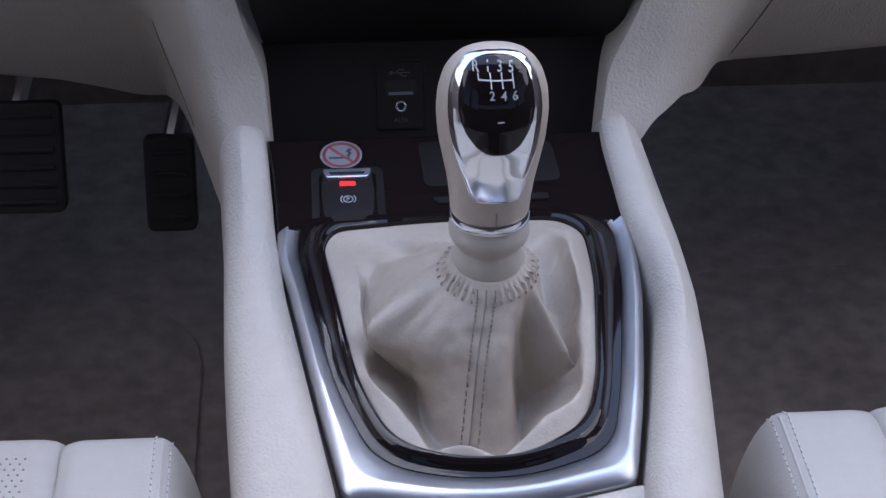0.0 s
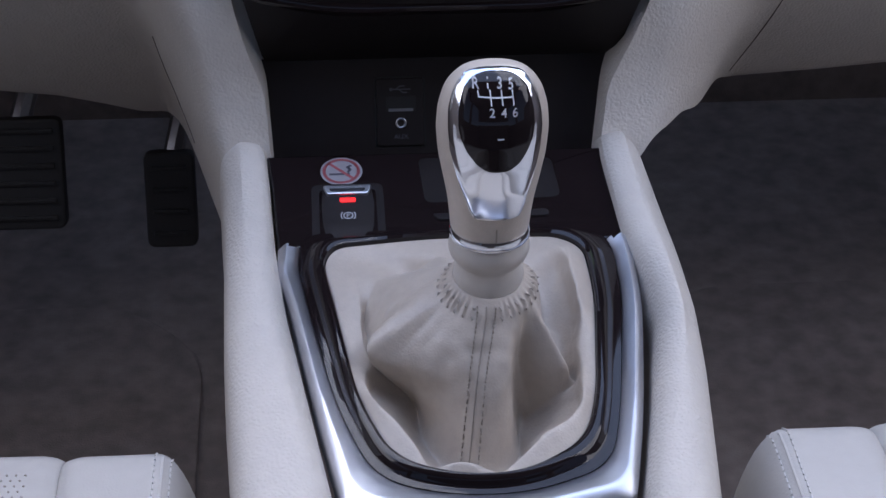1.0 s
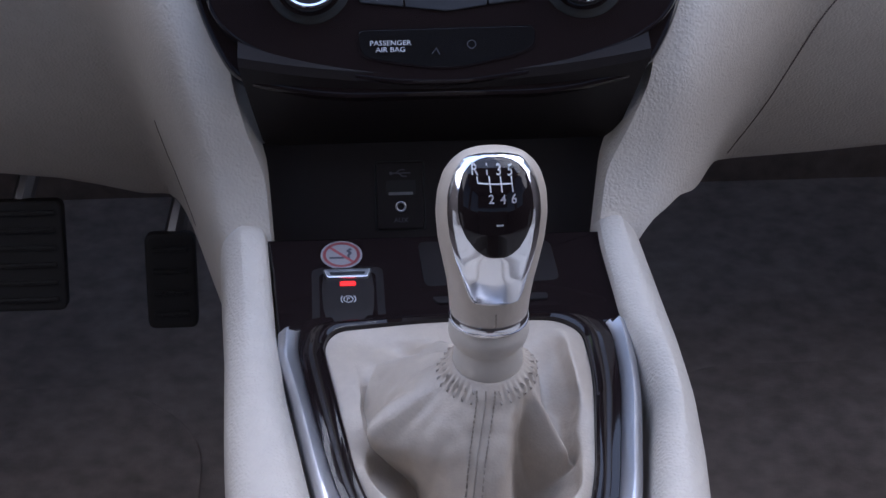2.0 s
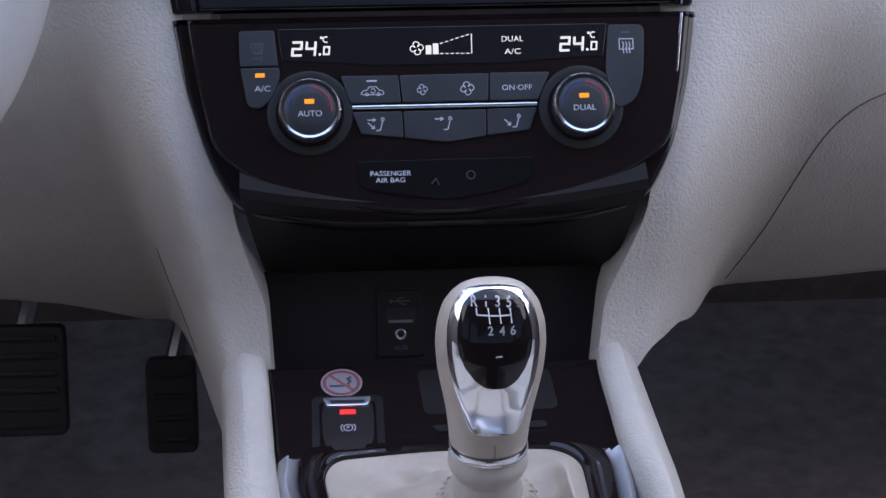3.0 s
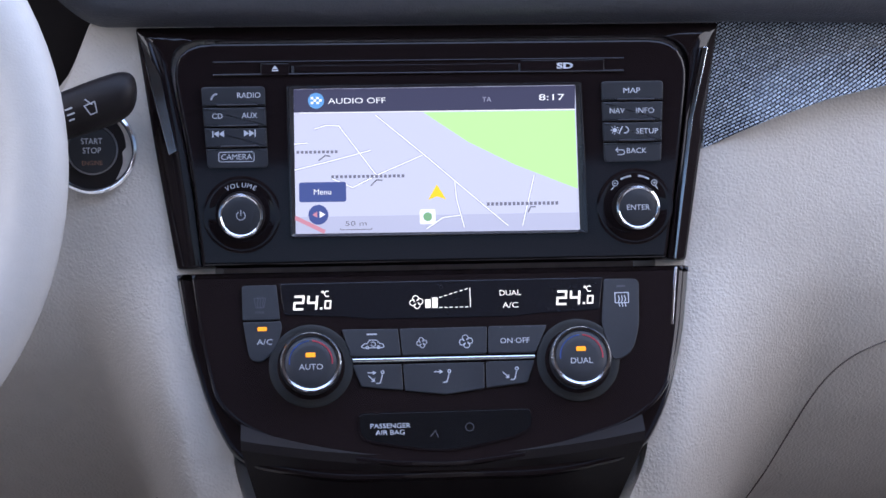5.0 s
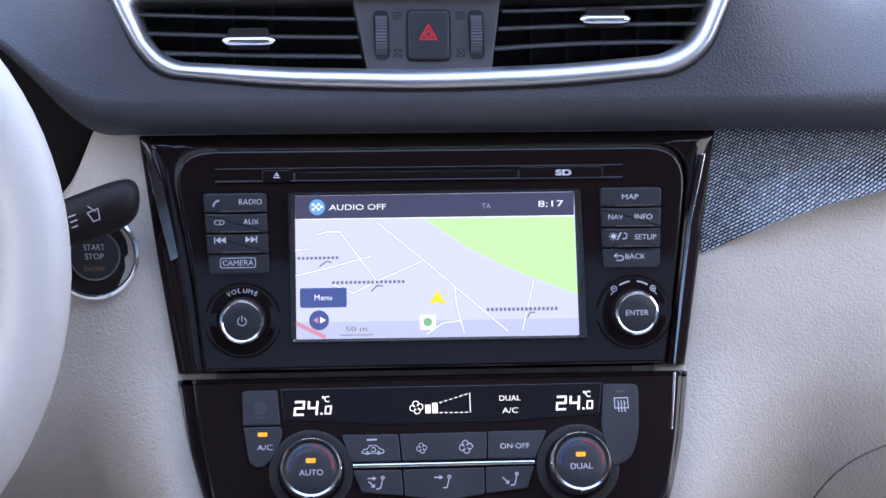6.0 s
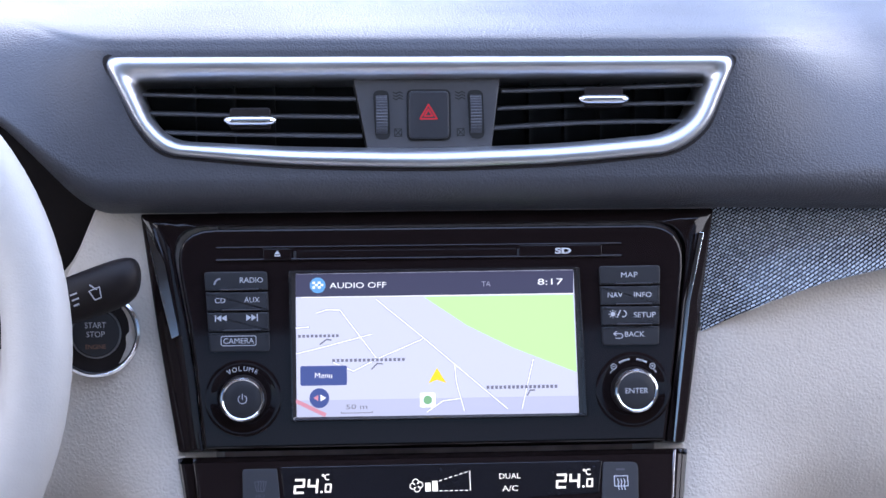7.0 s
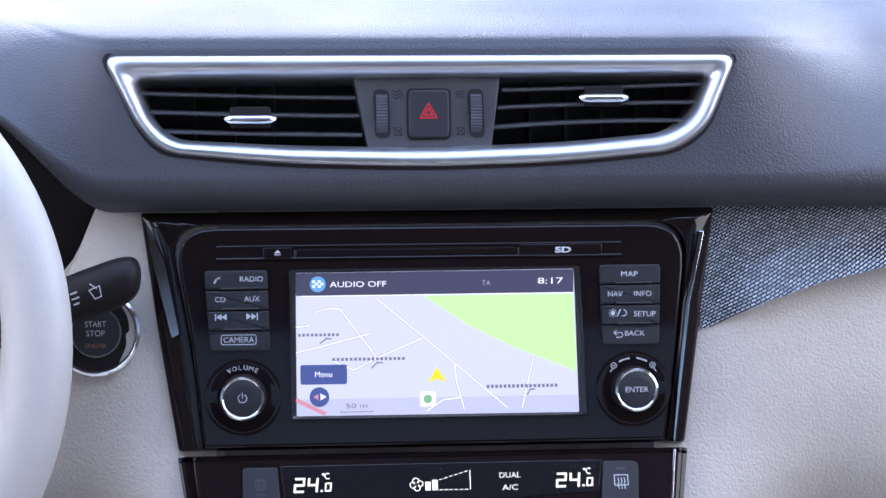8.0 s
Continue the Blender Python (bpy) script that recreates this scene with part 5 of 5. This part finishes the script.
def seat(left):
    s = -1 if left else 1
    x_in, x_out = 0.128, 0.62
    label = "cream leather front seat with stitched side bolster"
    st = thing("front_seat", pose(s * 0.37, -0.5, 0.1), label, "seat", "front seats")
    base = st.matrix_world.inverted()

    def cushion(xa, xb, y0, y1, z0, z1, r, crown, ra, rb, la, lb):
        secs = []
        n = 28
        for k in range(25):
            y = y1 - (y1 - y0) * k / 24 if k > 6 else y1 - r + r * math.cos(math.pi / 2 * (1 - k / 6)) * 1.0
            if k <= 6:
                ang = math.pi / 2 * (k / 6)
                y, zt = y1 - r + r * math.cos(ang), z1 - r + r * math.sin(ang)
            else:
                y, zt = y1 - r - (y1 - r - y0) * (k - 6) / 18, z1
            row = []
            for i in range(n + 1):
                t = math.sin(math.pi / 2 * (-1 + 2 * i / n))
                x = (xa + xb) / 2 + (xb - xa) / 2 * t
                da, db = (math.sqrt(max(0.0, 1 - (1 - min(1.0, e)) ** 2)) for e in ((x - xa) / ra, (xb - x) / rb))
                z = z0 + (zt - z0) * min(la + (1 - la) * da, lb + (1 - lb) * db) + crown * (1 - t * t) * smoothstep(0, 8, k)
                row.append(tuple(base @ Vector((s * x, y, z))))
            secs.append([tuple(base @ Vector((s * xa, y, z0 - 0.1)))] + row + [tuple(base @ Vector((s * xb, y, z0 - 0.1)))])
        lip = [tuple(Vector(p) + Vector((0, 0.0, -0.1))) for p in secs[0]]
        return rings_mesh([lip] + secs, closed=False)

    part("side_bolster", cushion(x_in, 0.1925, -1.0, -0.247, 0.3, 0.405, 0.02, 0.0, 0.02, 0.012, 0.2, 0.94), CREAM_SEAT, st)
    part("cushion", cushion(0.1915, 0.54, -1.0, -0.243, 0.3, 0.403, 0.02, 0.004, 0.012, 0.02, 0.94, 0.9), mat("perforated_cream_leather", (0.48, 0.455, 0.42), 0.48, vary=0.05, vscale=7, grain=0.2, gscale=900), st)
    part("outer_bolster", cushion(0.54, x_out, -1.0, -0.262, 0.3, 0.43, 0.035, 0.0, 0.02, 0.03, 0.8, 0.2), CREAM_SEAT, st)
    def top_at(x, y):
        t = min((x - x_in) / 0.02, 1.0)
        dip = 1 - (1 - t) ** 2
        drop = max(0.0, (y + 0.267) / 0.02)
        zt = 0.385 + 0.02 * math.sqrt(max(0.0, 1 - drop * drop))
        return 0.3 + (zt - 0.3) * (0.2 + 0.8 * math.sqrt(dip))

    for off in (0.0135, 0.0205):
        bms = []
        for k in range(44):
            y0 = -0.253 - k * 0.0042
            x = x_in + off
            bms.append(tube([base @ Vector((s * x, y0 - d, top_at(x, y0 - d) + 0.0003)) for d in (0, 0.0014, 0.0028)], 0.0005, 5))
        part("stitching", merge(*bms), THREAD_PALE, st)
    part("piping", tube([base @ Vector((s * (x_in + 0.017), y, top_at(x_in + 0.017, y) - 0.0002)) for y in np.linspace(-0.25, -0.8, 50)], 0.0009, 6), CREAM_SEAT, st)
    holes = []
    for i in range(20):
        for j in range(16):
            x, y = 0.207 + i * 0.0042 + (0.0021 if j % 2 else 0), -0.27 - j * 0.0038
            t = -1 + 2 * (x - 0.1915) / 0.3485
            zt = 0.403
            zt += 0.004 * (1 - t * t)
            holes.append(tube([base @ Vector((s * x, y, zt - 0.002)), base @ Vector((s * x, y, zt + 0.0003))], 0.00055, 6))
    tagged(part("perforations", merge(*holes), THREAD, st), kind="stuff")
    return st


seat(True)
seat(False)

# ---- pedals ----


def pedal(x, y, z, w, h, tilt, label, ribs, arm):
    p = thing("pedal", pose(x, y, z, tilt, 0, 0), label, "pedal", "pedals")
    part("pad", plate(rect(-w / 2, -h / 2, w / 2, h / 2, 6), -8, 4, 2), RUBBER, p)
    for k in range(ribs):
        v = -h / 2 + h * (k + 0.7) / (ribs + 0.4)
        part("rib", plate(rect(-w / 2 + 5, v - 1.6, w / 2 - 5, v + 1.6, 1), 4, 6.5, 0.8), RUBBER, p)
    if arm:
        part("arm", tube([(0, h * 0.0003, -0.008), (0.01, 0.06, -0.02), (0.02, 0.16, 0.0)], 0.007, 8), STEEL, p)


pedal(-0.268, 0.12, 0.335, 62, 74, 70, "black rubber brake pedal with ribs on steel arm", 6, True)
pedal(-0.171, 0.14, 0.30, 34, 66, 72, "narrow black accelerator pedal in the footwell", 4, True)
pedal(-0.42, 0.12, 0.335, 60, 70, 70, "black rubber clutch pedal with ribs on steel arm", 6, True)

for s in (-1, 1):
    mt = thing("floor_mat", pose(s * 0.38, -0.02, 0.1), "dark brown carpet mat in the footwell", "mat", "floor mats")
    part("carpet", plate(rpoly([(-215, -260), (215, -260), (215, 250), (150, 320), (-150, 320), (-215, 250)], 40, 5), 0, 4, 1.5), CARPET, mt)

# ---- steering column ----
wheel = thing("steering_wheel", pose(-0.372, -0.07, 0.712, 66, 0, 0), "cream leather steering wheel with thick rim", "steering wheel")
R0, NR = 0.168, 96
rim = []
for i in range(NR):
    a = 2 * math.pi * i / NR
    c = Vector((R0 * math.cos(a), R0 * math.sin(a), 0))
    rim.append([tuple(c + Vector((math.cos(a), math.sin(a), 0)) * 0.0175 * math.cos(t) + Vector((0, 0, 1)) * 0.0155 * math.sin(t)) for t in np.linspace(0, 2 * math.pi, 25)[:-1]])
part("rim", rings_mesh(rim, wrap=True), CREAM_SEAT, wheel, "cream leather rim")
part("hub", lathe([(70, -30), (72, -8), (66, 2), (40, 10), (1, 12)], 0, 0), CREAM_SOFT, wheel)
for a in (0.12, math.pi - 0.12, -math.pi / 2):
    part("spoke", tube([(0.05 * math.cos(a), 0.05 * math.sin(a), -0.005), (0.11 * math.cos(a), 0.11 * math.sin(a), -0.008), (0.163 * math.cos(a), 0.163 * math.sin(a), 0)], [0.022, 0.018, 0.014], 14, flat=0.5), DARK, wheel)

stalk = thing("wiper_stalk", pose(-0.2, 0.005, 0.723), "black wiper stalk behind the steering wheel", "stalk")
secs = []
for x, r in ((-0.12, 0.008), (-0.05, 0.0095), (-0.015, 0.012), (0.0, 0.0132), (0.02, 0.014), (0.03, 0.0138), (0.0365, 0.012), (0.04, 0.008), (0.041, 0.002)):
    secs.append([(x, r * 0.9 * math.cos(t), 0.34 * (x - 0.02) + r * math.sin(t)) for t in np.linspace(0, 2 * math.pi, 25)[:-1]])
arm = part("arm", rings_mesh(secs, cap0=True, cap1=True), DARK, stalk)
arm.modifiers.new("smooth", "SUBSURF").levels = 1
front_face = pose(0.0125, -0.0129, 0.0, 90, 0, 0) @ pose(0, 0, 0, 0, 0, 18)
bm = strokes([[(3, 2), (9, 2.6), (8, -3.2), (4.4, -3.4), (3, 2)], [(4.6, 5.2), (7.2, 1.6)]], 0.6, 0.3)
bm.transform(front_face)
part("wiper_mark", bm, PRINT, stalk)
bm = strokes([[(-7, 3.0), (-3.4, 3.2)], [(-7, 0), (-3.4, 0.2)], [(-7, -3), (-4.4, -2.8)]], 0.9, 0.3)
bm.transform(front_face)
part("stalk_mark", bm, PRINT, stalk)

start = thing("start_button", plane_frame(0.026, 0.692, 14) @ pose(-0.1865, 0, 0), "round engine start button with chrome ring", "button")
part("ring", lathe([(24.5, -4), (24.6, 2), (24, 4.5), (22.6, 5.2), (21.4, 4.2), (20.6, 1)], cap0=False, cap1=False), CHROME, start, "chrome outer ring")
part("well", lathe([(21.2, 0), (20.8, 1.6), (18, 2.2), (14, 2.0)]), DARK, start)
cap = part("cap", lathe([(13, 1.5), (13, 3.6), (12.4, 4.4), (8, 4.8), (0.5, 4.9)]), KEY, start)
part("cap_ring", lathe([(13.8, 2), (13.8, 3.8), (13.0, 4.0), (12.8, 3)], cap0=False, cap1=False), STEEL, start)
part("legend", merge(lettering("START", 0, 4.6, 3.2, 5.05, width=11.4), lettering("STOP", 0, -0.4, 3.2, 5.05, width=10)), PRINT, cap)
part("engine_word", lettering("ENGINE", 0, -7.2, 2.4, 5.0, width=11), mat("dull_amber_ink", (0.3, 0.16, 0.1), 0.5, vary=0.05, vscale=200), cap)
